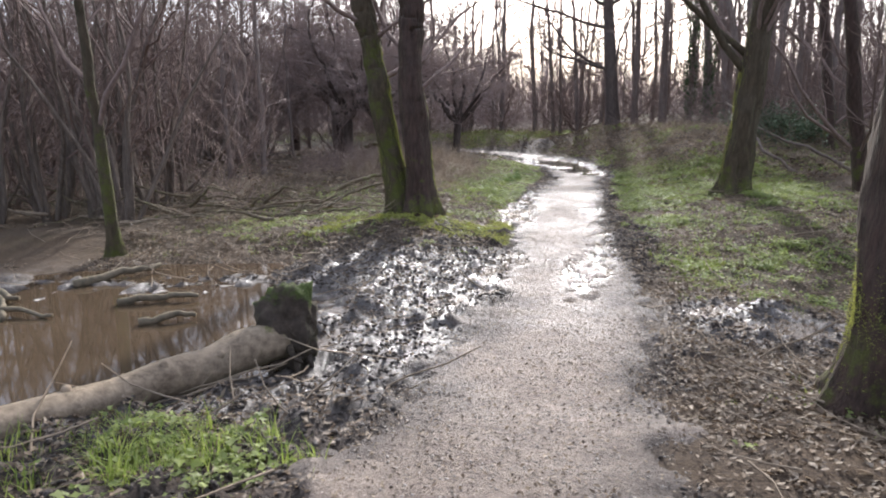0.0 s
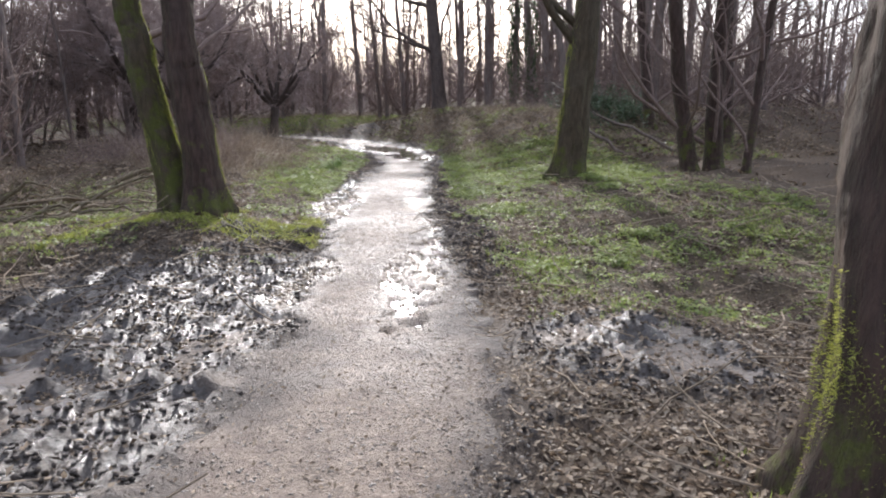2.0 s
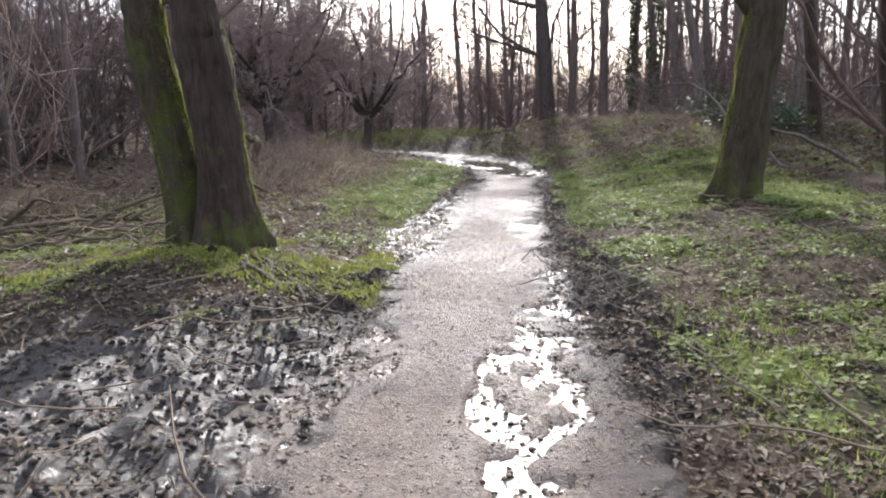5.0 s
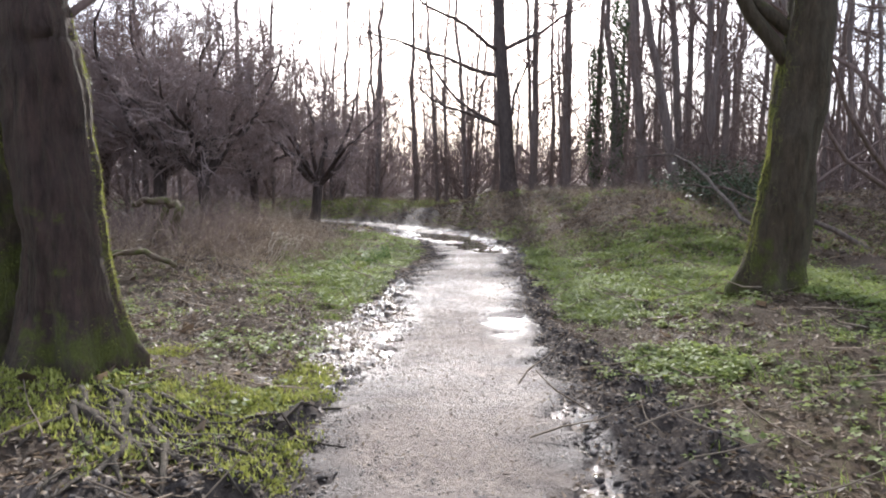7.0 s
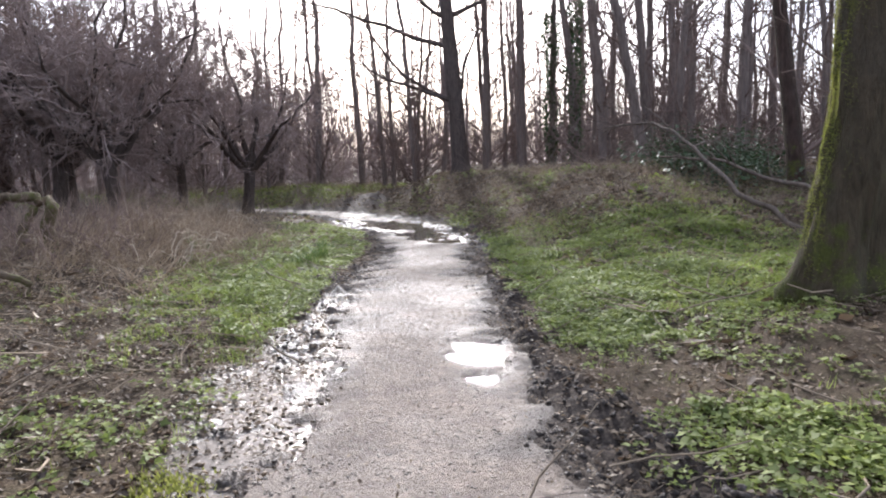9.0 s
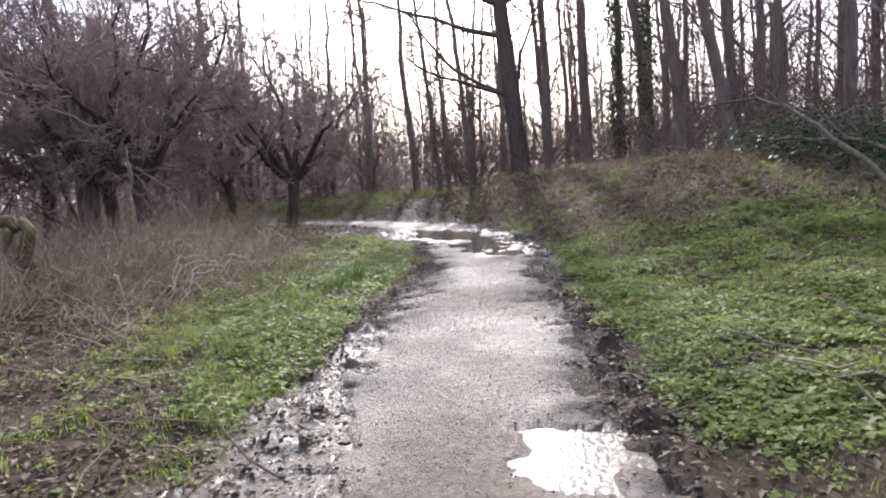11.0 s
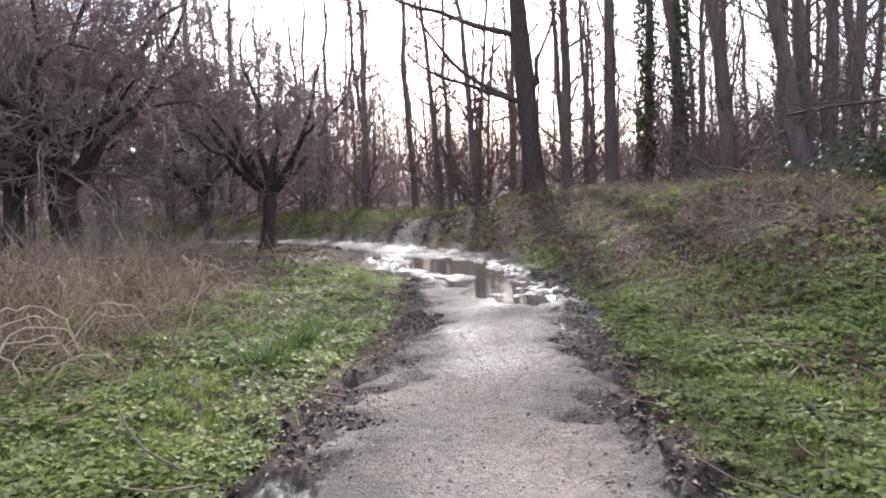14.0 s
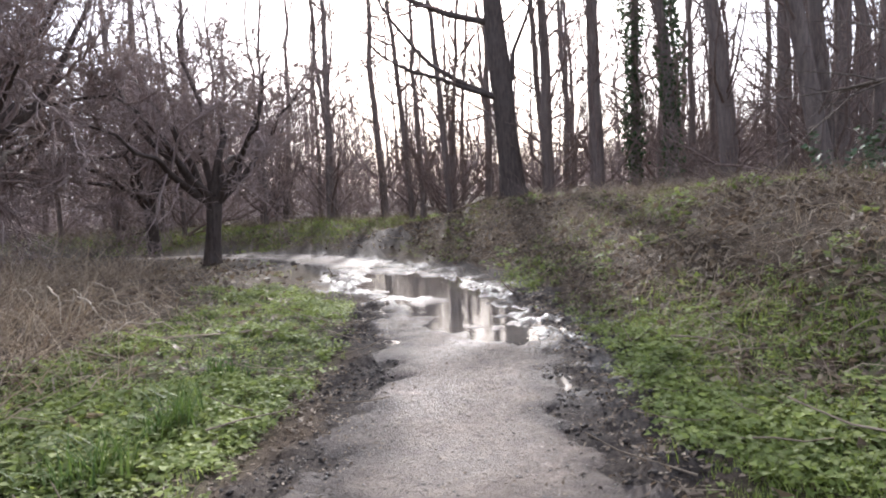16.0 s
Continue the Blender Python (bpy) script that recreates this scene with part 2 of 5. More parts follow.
class Geo:
    def __init__(self):
        self.v, self.q, self.t, self.n, self.w = [], [], [], 0, []

    def add(self, v, q=None, t=None, w=None):
        v = np.asarray(v, float)
        if q is not None and len(q):
            self.q.append(np.asarray(q, int) + self.n)
        if t is not None and len(t):
            self.t.append(np.asarray(t, int) + self.n)
        self.w.append(np.zeros(len(v)) if w is None else w)
        self.v.append(v)
        self.n += len(v)

    def mesh(self, name, mat, smooth_shade=True, attrs=None):
        me = bpy.data.meshes.new(name)
        v = np.concatenate(self.v)
        q = np.concatenate(self.q) if self.q else np.zeros((0, 4), int)
        t = np.concatenate(self.t) if self.t else np.zeros((0, 3), int)
        loops = np.concatenate([q.ravel(), t.ravel()])
        start = np.concatenate([np.arange(len(q)) * 4, len(q) * 4 + np.arange(len(t)) * 3])
        me.vertices.add(len(v))
        me.vertices.foreach_set("co", v.astype(np.float32).ravel())
        me.loops.add(len(loops))
        me.loops.foreach_set("vertex_index", loops.astype(np.int32))
        me.polygons.add(len(start))
        me.polygons.foreach_set("loop_start", start.astype(np.int32))
        me.update(calc_edges=True)
        me.validate()
        if smooth_shade:
            me.polygons.foreach_set("use_smooth", np.ones(len(me.polygons), bool))
        extra = dict(attrs or {})
        w = np.concatenate(self.w)
        if w.any():
            extra["moss"] = w
        for k, a in extra.items():
            me.attributes.new(k, "FLOAT", "POINT").data.foreach_set("value", np.asarray(a, np.float32))
        me.materials.append(mat)
        return me


def part(name, geo, mat, parent=None, label="", smooth_shade=True):
    ob = new(name, geo.mesh(name, mat, smooth_shade))
    if parent is not None:
        ob.parent = parent
    return tagged(ob, label)


def tube(geo, pts, rad, sides=6, flare=None, wob=0.0, moss=None, cap=True):
    """A swept round member along pts; flare(z, angle) scales the radius."""
    pts, rad = np.asarray(pts, float), np.asarray(rad, float)
    n = len(pts)
    tan = np.gradient(pts, axis=0)
    tan /= np.linalg.norm(tan, axis=1)[:, None] + 1e-9
    mean = np.abs(tan.mean(0))
    ref = np.eye(3)[int(np.argmin(mean))]
    a = np.cross(tan, ref)
    a /= np.linalg.norm(a, axis=1)[:, None] + 1e-9
    b = np.cross(tan, a)
    ang = np.arange(sides) * 2 * math.pi / sides
    r = rad[:, None] * np.ones(sides)[None]
    if flare is not None:
        r = r * flare(np.arange(n)[:, None] / (n - 1), ang[None])
    if wob:
        r = r * (1 + wob * (rng.random(r.shape) - 0.5))
    v = pts[:, None] + r[..., None] * (np.cos(ang)[None, :, None] * a[:, None] + np.sin(ang)[None, :, None] * b[:, None])
    i, j = np.meshgrid(np.arange(n - 1), np.arange(sides), indexing="ij")
    k = (j + 1) % sides
    q = np.stack([i * sides + j, i * sides + k, (i + 1) * sides + k, (i + 1) * sides + j], -1).reshape(-1, 4)
    v = v.reshape(-1, 3)
    tri = []
    if cap:
        v = np.concatenate([v, pts[:1], pts[-1:]])
        m = n * sides
        tri = [(m, (s + 1) % sides, s) for s in range(sides)] + [(m + 1, (n - 1) * sides + s, (n - 1) * sides + (s + 1) % sides) for s in range(sides)]
    w = None
    if moss is not None:
        w = np.full(len(v), float(moss)) if np.isscalar(moss) else np.concatenate([np.repeat(moss, sides), [moss[0], moss[-1]] if cap else []])
    geo.add(v, q, tri, w)


def unit(v):
    return v / (np.linalg.norm(v) + 1e-9)


def bent(start, way, length, n, jit, rise):
    """A crooked line of n steps."""
    p, d, out = np.array(start, float), unit(np.array(way, float)), []
    out.append(p.copy())
    for _ in range(n):
        d = unit(d + rng.normal(0, jit, 3) + np.array((0, 0, rise)))
        p = p + d * length / n
        out.append(p.copy())
    return np.array(out)


def side_way(d, spread):
    """A way that leaves d at about spread radians."""
    e = unit(np.cross(d, rng.normal(0, 1, 3)))
    return unit(d * math.cos(spread) + e * math.sin(spread))


def unit_rows(v):
    return v / (np.linalg.norm(v, axis=-1, keepdims=True) + 1e-9)


def many_tubes(geo, pts, rad, sides=3):
    """Many thin members at once: pts (n, k, 3), rad (n, k)."""
    n, k = rad.shape
    tan = unit_rows(pts[:, -1] - pts[:, 0])
    a = unit_rows(np.cross(tan, np.array((0.31, 0.87, 0.39))))
    b = np.cross(tan, a)
    ang = np.arange(sides) * 2 * math.pi / sides
    ring = np.cos(ang)[None, :, None] * a[:, None] + np.sin(ang)[None, :, None] * b[:, None]
    v = pts[:, :, None] + rad[:, :, None, None] * ring[:, None]
    m, i, j = np.meshgrid(np.arange(n), np.arange(k - 1), np.arange(sides), indexing="ij")
    o, jj = m * k * sides + i * sides, (j + 1) % sides
    geo.add(v.reshape(-1, 3), np.stack([o + j, o + jj, o + sides + jj, o + sides + j], -1).reshape(-1, 4))


def twig_fan(geo, line, rad, n, span, ratio, spread, rise, jit, rmin):
    """The last twigs along a branch."""
    f = span[0] + (span[1] - span[0]) * rng.random(n)
    k = np.minimum((f * (len(line) - 1)).astype(int), len(line) - 2)
    u = (f * (len(line) - 1) - k)[:, None]
    p = line[k] * (1 - u) + line[k + 1] * u
    d = unit_rows(line[k + 1] - line[k])
    e = unit_rows(np.cross(d, rng.normal(0, 1, (n, 3))))
    w = (spread * rng.uniform(0.7, 1.3, n))[:, None]
    d = d * np.cos(w) + e * np.sin(w)
    ln = np.linalg.norm(line[-1] - line[0]) * ratio * rng.uniform(0.6, 1.3, n) * (1.15 - 0.55 * f)
    up = np.array((0, 0, rise))
    d1 = unit_rows(d + rng.normal(0, jit, (n, 3)) + up)
    d2 = unit_rows(d1 + rng.normal(0, 1.6 * jit, (n, 3)) + up)
    q = p + d1 * ln[:, None] / 2
    pts = np.stack([p, q, q + d2 * ln[:, None] / 2], 1)
    many_tubes(geo, pts, np.ones((n, 1)) * np.array((1.3, 0.95, 0.55))[None] * rmin)


def boughs(limbs, twigs, line, rad, levels, count, span, ratio=0.55, spread=0.8, rise=0.06, jit=0.16, sides=(6, 4, 3, 3), rmin=0.005, bias=0.8):
    """Side branches along a line, down to twigs."""
    if not levels:
        return
    if len(count) == 1:
        twig_fan(twigs, line, rad, count[0], span, ratio, spread, rise, jit, rmin)
        return
    n = len(line)
    for _ in range(count[0]):
        f = span[0] + (span[1] - span[0]) * rng.random() ** bias
        k = min(int(f * (n - 1)), n - 2)
        u = f * (n - 1) - k
        p = line[k] * (1 - u) + line[k + 1] * u
        r0 = (rad[k] * (1 - u) + rad[k + 1] * u)
        d = side_way(unit(line[k + 1] - line[k]), spread * (0.7 + 0.6 * rng.random()))
        total = np.linalg.norm(line[-1] - line[0])
        ln = total * ratio * (0.6 + 0.7 * rng.random()) * (1.15 - 0.55 * f)
        steps = {3: 6, 2: 5, 1: 3}.get(len(count), 6)
        br = bent(p, d, ln, steps, jit, rise)
        r1 = max(min(r0 * 0.6, 0.012 * ln + 0.004), 1.3 * rmin)
        rr = np.linspace(r1, max(0.3 * r1, 0.6 * rmin), steps + 1)
        g = limbs if len(count) >= 3 else twigs
        tube(g, br, rr, sides[min(3, 4 - len(count))] if len(count) > 1 else 3, cap=False)
        if len(count) > 1:
            boughs(limbs, twigs, br, rr, levels - 1, count[1:], (0.2, 1.0), 0.5, 0.75, rise, jit, sides, rmin)


def root_flare(amount, lobes, seed, reach=0.12):
    ph = np.random.default_rng(seed).random(3) * 6

    def f(u, a):
        k = np.exp(-u / reach)
        return 1 + k * amount * (0.55 + 0.45 * np.cos(lobes * a + ph[0]) + 0.2 * np.cos((lobes + 3) * a + ph[1])) + 0.05 * np.cos(2 * a + ph[2] + 9 * u) + 0.03 * np.cos(5 * a + 14 * u)
    return f


def empty_thing(name, place, label, category, group=""):
    ob = new(name)
    ob.location = place
    ob.empty_display_size = 0.2
    return tagged(ob, label, category, group)


# ---- the lie of the land ----
LINE_Y = [-40, -10, 0, 3.2, 5, 8, 10.3, 14.3, 18.5, 20, 22, 25.5, 29, 33, 36.5, 39.5, 41.6, 43.2, 44.8, 46.4, 50]
LINE_X = [-4, -1.0, 0.05, 0.3, 0.8, 1.45, 1.85, 2.5, 3.4, 3.7, 4.2, 5.15, 5.4, 5.25, 4.6, 3.3, 1.7, -0.2, -3.2, -8, -30]
FALL_Y = [-300, -30, 0, 3.3, 6.1, 10, 12, 14, 17, 20, 26, 35, 60, 300]
FALL_Z = [2.0, 1.6, 0, -0.38, -0.64, -0.73, -0.78, -0.83, -0.9, -0.93, -0.95, -0.93, -0.85, -0.6]
_s = np.linspace(0, 1, 500)
_arc = np.concatenate([[0], np.cumsum(np.hypot(np.diff(LINE_X), np.diff(LINE_Y)))])
_px, _py = np.interp(_s * _arc[-1], _arc, LINE_X), np.interp(_s * _arc[-1], _arc, LINE_Y)
for _ in range(6):
    _px[1:-1], _py[1:-1] = (_px[:-2] + 2 * _px[1:-1] + _px[2:]) / 4, (_py[:-2] + 2 * _py[1:-1] + _py[2:]) / 4


def beside(x, y):
    """Signed distance from the path's middle line, positive to the right of the way walked."""
    x, y = np.asarray(x, float).ravel(), np.asarray(y, float).ravel()
    out = np.empty(len(x))
    for a in range(0, len(x), 20000):
        dx, dy = x[a:a + 20000, None] - _px[None], y[a:a + 20000, None] - _py[None]
        d = dx * dx + dy * dy
        k = np.clip(np.argmin(d, 1), 1, len(_px) - 2)
        i = np.arange(len(k))
        tx, ty = _px[k + 1] - _px[k - 1], _py[k + 1] - _py[k - 1]
        out[a:a + 20000] = np.sqrt(d[i, k]) * np.sign(dx[i, k] * ty - dy[i, k] * tx)
    return out


# pools: x, y, half length, half width, turn in degrees, water level, depth
POOLS = [
    (5.35, 30.9, 4.7, 1.1, 4, -0.95, 0.07, 0.8),
    (1.68, 15.4, 2.0, 0.42, -13, -0.86, 0.05, 2.4),
    (3.48, 15.95, 0.72, 0.27, -8, -0.88, 0.04, 1.45),
    (2.1, 9.4, 1.75, 0.3, -16, -0.71, 0.04, 2.6),
    (0.78, 9.2, 1.2, 0.27, -18, -0.71, 0.05, 3.0),
    (-0.75, 6.9, 0.9, 0.45, -50, -0.64, 0.05, 3.4),
    (1.9, 41.6, 2.4, 0.4, 46, -0.92, 0.05, 1.0),
    (2.25, 18.3, 1.5, 0.26, -16, -0.925, 0.05, 4.0),
    (2.85, 11.7, 0.9, 0.12, -14, -0.77, 0.05, 2.2),
    (3.3, 6.7, 0.6, 0.4, 25, -0.67, 0.04, 3.4),
]
POND_AT, POND_LEVEL = (-4.3, 6.6, 2.9, 2.3), -0.72


def pool_field(x, y, pool):
    px, py, a, b, turn, level, depth, ragged = pool
    c, s = math.cos(radians(turn)), math.sin(radians(turn))
    dx, dy = x - px, y - py
    u, v = (-s * dx + c * dy) / a, (c * dx + s * dy) / b
    r = np.sqrt(u * u + v * v)
    f = (r if ragged < 2 else 0.68 + 0.4 * r + 0.7 * np.maximum(0, r - 0.75)) + 0.8 * fbm(x, y, 1.1, 3) + ragged * fbm(x + 9, y, 3.6 if ragged < 2 else 5.5, 4)
    return np.where(r > 1.2, np.maximum(f, 1.06 + 0.5 * (r - 1.2)), f)


def height(x, y, fine=True):
    x, y = np.asarray(x, float), np.asarray(y, float)
    shape = x.shape
    x, y = x.ravel(), y.ravel()
    d = beside(x, y)
    ad = np.abs(d)
    z = np.interp(y, FALL_Y, FALL_Z)
    z = z + np.where(d > 0, 0.3 * smooth(d, 1.1, 4.5) * smooth(y, 8, 13), 0)
    z = z + np.where(d > 0, 1.25 * smooth(d, 1.4, 5.4) * smooth(y, 18.5, 27) * (1 - 0.75 * smooth(y, 38.5, 44) * (1 - smooth(x, 9, 14))), 0)
    z = z + np.where(d < 0, 0.2 * smooth(-d, 1.2, 2.6) * smooth(y, 10, 12), 0)
    z = z + np.where(d < 0, 0.3 * smooth(-d, 2.5, 6) * smooth(y, 17, 21) * (1 - smooth(y, 30, 38)), 0)
    bank = smooth(y - 0.25 * np.abs(x - 4), 40, 45) * np.where(d > 0, 1, 0)
    z = z + 0.22 * bank * smooth(ad, 1.2, 3.5)
    z = z + smooth(ad, 1, 4) * (0.25 * fbm(x, y, 0.25, 3) + 0.1 * fbm(x, y, 1.3, 3))
    for cx, cy, r, h in ((-0.55, 13.0, 1.0, 0.16), (6.6, 15.1, 0.9, 0.15), (2.9, 4.1, 0.7, 0.06)):
        z = z + h * np.exp(-((x - cx) ** 2 + (y - cy) ** 2) / r ** 2)
    pf = np.sqrt(((x - POND_AT[0]) / POND_AT[2]) ** 2 + ((y - POND_AT[1]) / POND_AT[3]) ** 2) + 0.5 * fbm(x, y, 0.8, 3)
    z = z * smooth(pf, 0.75, 1.25) + (POND_LEVEL + 0.3 * (pf - 0.98)) * (1 - smooth(pf, 0.75, 1.25))
    for pool in POOLS:
        f = pool_field(x, y, pool)
        k = 1 - smooth(f, 0.75, 1.45)
        z = z * (1 - k) + k * (np.minimum(pool[5], np.interp(y, FALL_Y, FALL_Z) - 0.006) + pool[6] * np.clip(f - 1.0, -0.7, 0.9))
    if fine:
        m = mud_at(x, y, d) * smooth(ad, 0.75, 1.1)
        clod = np.abs(fbm(x, y, 4.2, 3))
        z = z + m * (0.06 * fbm(x, y, 2.6, 3) + 0.2 * (clod - 0.12)) + smooth(ad, 0.7, 1.3) * 0.05 * fbm(x, y, 4.0, 3) + 0.02 * fbm(x, y, 1.6, 2)
    return z.reshape(shape)


def mud_at(x, y, d):
    """Where the verge is trodden to mud, and a dark patch for the double-stemmed tree's shade."""
    ad = np.abs(d)
    wide = np.where(d < 0, 2.4 * smooth(y, 1.5, 4.5) * (1 - smooth(y, 9, 12.5)), 0) + np.where(d > 0, 0.25 * smooth(y, 8, 11) - 0.25 * (1 - smooth(y, 8, 11)), 0)
    m = 1 - smooth(ad + 0.8 * fbm(x, y, 0.9, 3), 1.15 + wide, 1.5 + 1.25 * wide)
    patch = np.exp(-(((x - 3.3) / 1.0) ** 2 + ((y - 6.6) / 1.1) ** 2))
    # dark mud colour laid where the double-stemmed tree casts its shadow
    shade = np.exp(-(((x + 1.3) / 1.3) ** 2 + ((y - 11) / 1.6) ** 2)) * 0.6
    pond = np.exp(-(((x - POND_AT[0]) / 3.3) ** 4 + ((y - POND_AT[1]) / 2.8) ** 4))
    bend = np.exp(-(((x - 6.0) / 1.9) ** 2 + ((y - 40.6) / 2.4) ** 2)) + 0.8 * np.exp(-(((x - 2.2) / 1.3) ** 2 + ((y - 36.5) / 3.2) ** 2))
    return np.clip(np.maximum.reduce([m, smooth(patch, 0.3, 0.6), shade, smooth(pond, 0.2, 0.6), smooth(bend, 0.3, 0.7)]), 0, 1)


def wet_at(x, y, d):
    """Where the mud stands full of water."""
    w = np.where(d < 0, smooth(-d, 0.6, 1.2) * (1 - smooth(-d, 3.0, 4.2)) * smooth(y, 3.5, 5) * (1 - smooth(y, 9.5, 12)), 0)
    w = np.maximum(w, np.exp(-(((x - 3.3) / 1.0) ** 2 + ((y - 6.6) / 1.1) ** 2)))
    w = np.maximum(w, np.exp(-(((x - POND_AT[0]) / 3.3) ** 4 + ((y - POND_AT[1]) / 2.8) ** 4)))
    for pool in POOLS:
        w = np.maximum(w, 1 - smooth(pool_field(x, y, pool[:7] + (1.0,)), 1.0, 1.45))
    return np.clip(w, 0, 1)


def green_at(x, y, d):
    """Where grass and herbs cover the soil."""
    ad = np.abs(d)
    n = fbm(x, y, 0.6, 3)
    right = np.where(d > 0, smooth(d, 1.2, 1.9) * (1 - smooth(d, 4.5, 7.5)) * smooth(y, 6.5, 9.5) * (1 - 0.88 * smooth(y + 0.5 * d, 24.5, 28) * smooth(d, 1.6, 3.0)) * (1 - 0.92 * smooth(y + 0.8 * d, 24.5, 27.5)) * (0.45 + 0.55 * smooth(y, 13, 17)), 0)
    left = np.where(d < 0, smooth(-d, 1.15, 1.7) * (1 - smooth(-d, 2.8, 4.0)) * (0.25 * smooth(y, 12.0, 16.0) + 0.75 * smooth(y + 1.5 * d, 13, 16)) * (1 - 0.92 * smooth(y, 28.5, 32)), 0)
    far = 0.6 * smooth(y - 0.25 * np.abs(x - 4), 42, 45) * (1 - smooth(y, 50, 56)) * smooth(ad, 1.0, 1.8)
    twin = 0.9 * np.exp(-(((x - 0.3) / 0.8) ** 2 + ((y - 12.6) / 0.9) ** 2))
    first = 1.1 * np.exp(-(((x + 1.8) / 0.8) ** 2 + ((y - 3.5) / 0.5) ** 2)) + 0.12 * np.exp(-(((x - 2.8) / 0.7) ** 2 + ((y - 3.9) / 0.6) ** 2))
    back = 0.16 * np.where(d < 0, smooth(-d, 2, 4) * smooth(y, 10, 12) * (1 - smooth(y, 17, 21)), 0)
    patchy = 1 - 0.75 * (1 - smooth(y, np.where(d > 0, 14.5, 17.5), np.where(d > 0, 17, 21.0))) * smooth(fbm(x + 5, y, 0.9, 4), -0.12, 0.06)
    return np.clip(np.maximum.reduce([right, left, far, twin, first, back]) * patchy * (1 + 1.2 * n), 0, 1)


def axis(lo, hi, step, far):
    mid = list(np.arange(lo, hi, step))
    s, a, out = step, hi, []
    while a < far:
        out.append(a)
        s *= 1.18
        a += s
    s, b, pre = step, lo - step, []
    while b > -far:
        pre.append(b)
        s *= 1.18
        b -= s
    return np.array(pre[::-1] + mid + out)


def build_ground():
    gx, gy = axis(-5.5, 8.0, 0.06, 900), axis(1.4, 30, 0.068, 900)
    X, Y = np.meshgrid(gx, gy)
    x, y = X.ravel(), Y.ravel()
    d = beside(x, y)
    z = height(x, y)
    z = z - 0.05 * (1 - smooth(np.abs(d), 0.5, 0.9))
    geo = Geo()
    nx, ny = len(gx), len(gy)
    i, j = np.meshgrid(np.arange(ny - 1), np.arange(nx - 1), indexing="ij")
    q = np.stack([i * nx + j, i * nx + j + 1, (i + 1) * nx + j + 1, (i + 1) * nx + j], -1).reshape(-1, 4)
    geo.add(np.stack([x, y, z], 1), q)
    mud = mud_at(x, y, d)
    ob = new("ground", geo.mesh("ground", SOIL, attrs={"mud": mud, "wet": wet_at(x, y, d), "green": green_at(x, y, d) * (1 - mud)}))
    tagged(ob, "damp woodland floor of soil, mud and leaf litter", "ground", kind="structure")


def build_path():
    """The trodden path: a low crown whose ragged edges sink into the soil."""
    s = np.linspace(0, 1, 1300)
    k0, k1 = np.searchsorted(_py, -8.0), len(_py) - 30
    cx, cy = np.interp(s, np.linspace(0, 1, k1 - k0), _px[k0:k1]), np.interp(s, np.linspace(0, 1, k1 - k0), _py[k0:k1])
    tx, ty = np.gradient(cx), np.gradient(cy)
    ln = np.hypot(tx, ty)
    nx, ny = ty / ln, -tx / ln
    u = np.linspace(-1.5, 1.5, 56)
    X, Y = cx[:, None] + u[None] * nx[:, None], cy[:, None] + u[None] * ny[:, None]
    x, y = X.ravel(), Y.ravel()
    U = np.broadcast_to(u[None], X.shape).ravel()
    edge = np.abs(U) + 0.5 * fbm(x, y, 1.3, 4) + 0.35 * fbm(x + 3, y, 4.5, 3)
    z = height(x, y) + 0.022 - 0.16 * smooth(edge, 0.78, 1.3) + 0.02 * fbm(x, y, 5.0, 3) * smooth(np.abs(U), 0.2, 0.9)
    for pool in POOLS:
        f = pool_field(x, y, pool)
        z = np.where(f < 1.0, z - 0.02, z)
    m, n = X.shape
    i, j = np.meshgrid(np.arange(m - 1), np.arange(n - 1), indexing="ij")
    q = np.stack([i * n + j, i * n + j + 1, (i + 1) * n + j + 1, (i + 1) * n + j], -1).reshape(-1, 4)
    geo = Geo()
    geo.add(np.stack([x, y, z], 1), q)
    ob = new("path", geo.mesh("path", GRAVEL, attrs={"mud": smooth(edge + 0.5 * fbm(x, y + 7, 2.2, 4), 0.36, 0.92), "wet": 0.55 * wet_at(x, y, U)}))
    tagged(ob, "trodden gravel footpath with muddy edges", "path", kind="structure")


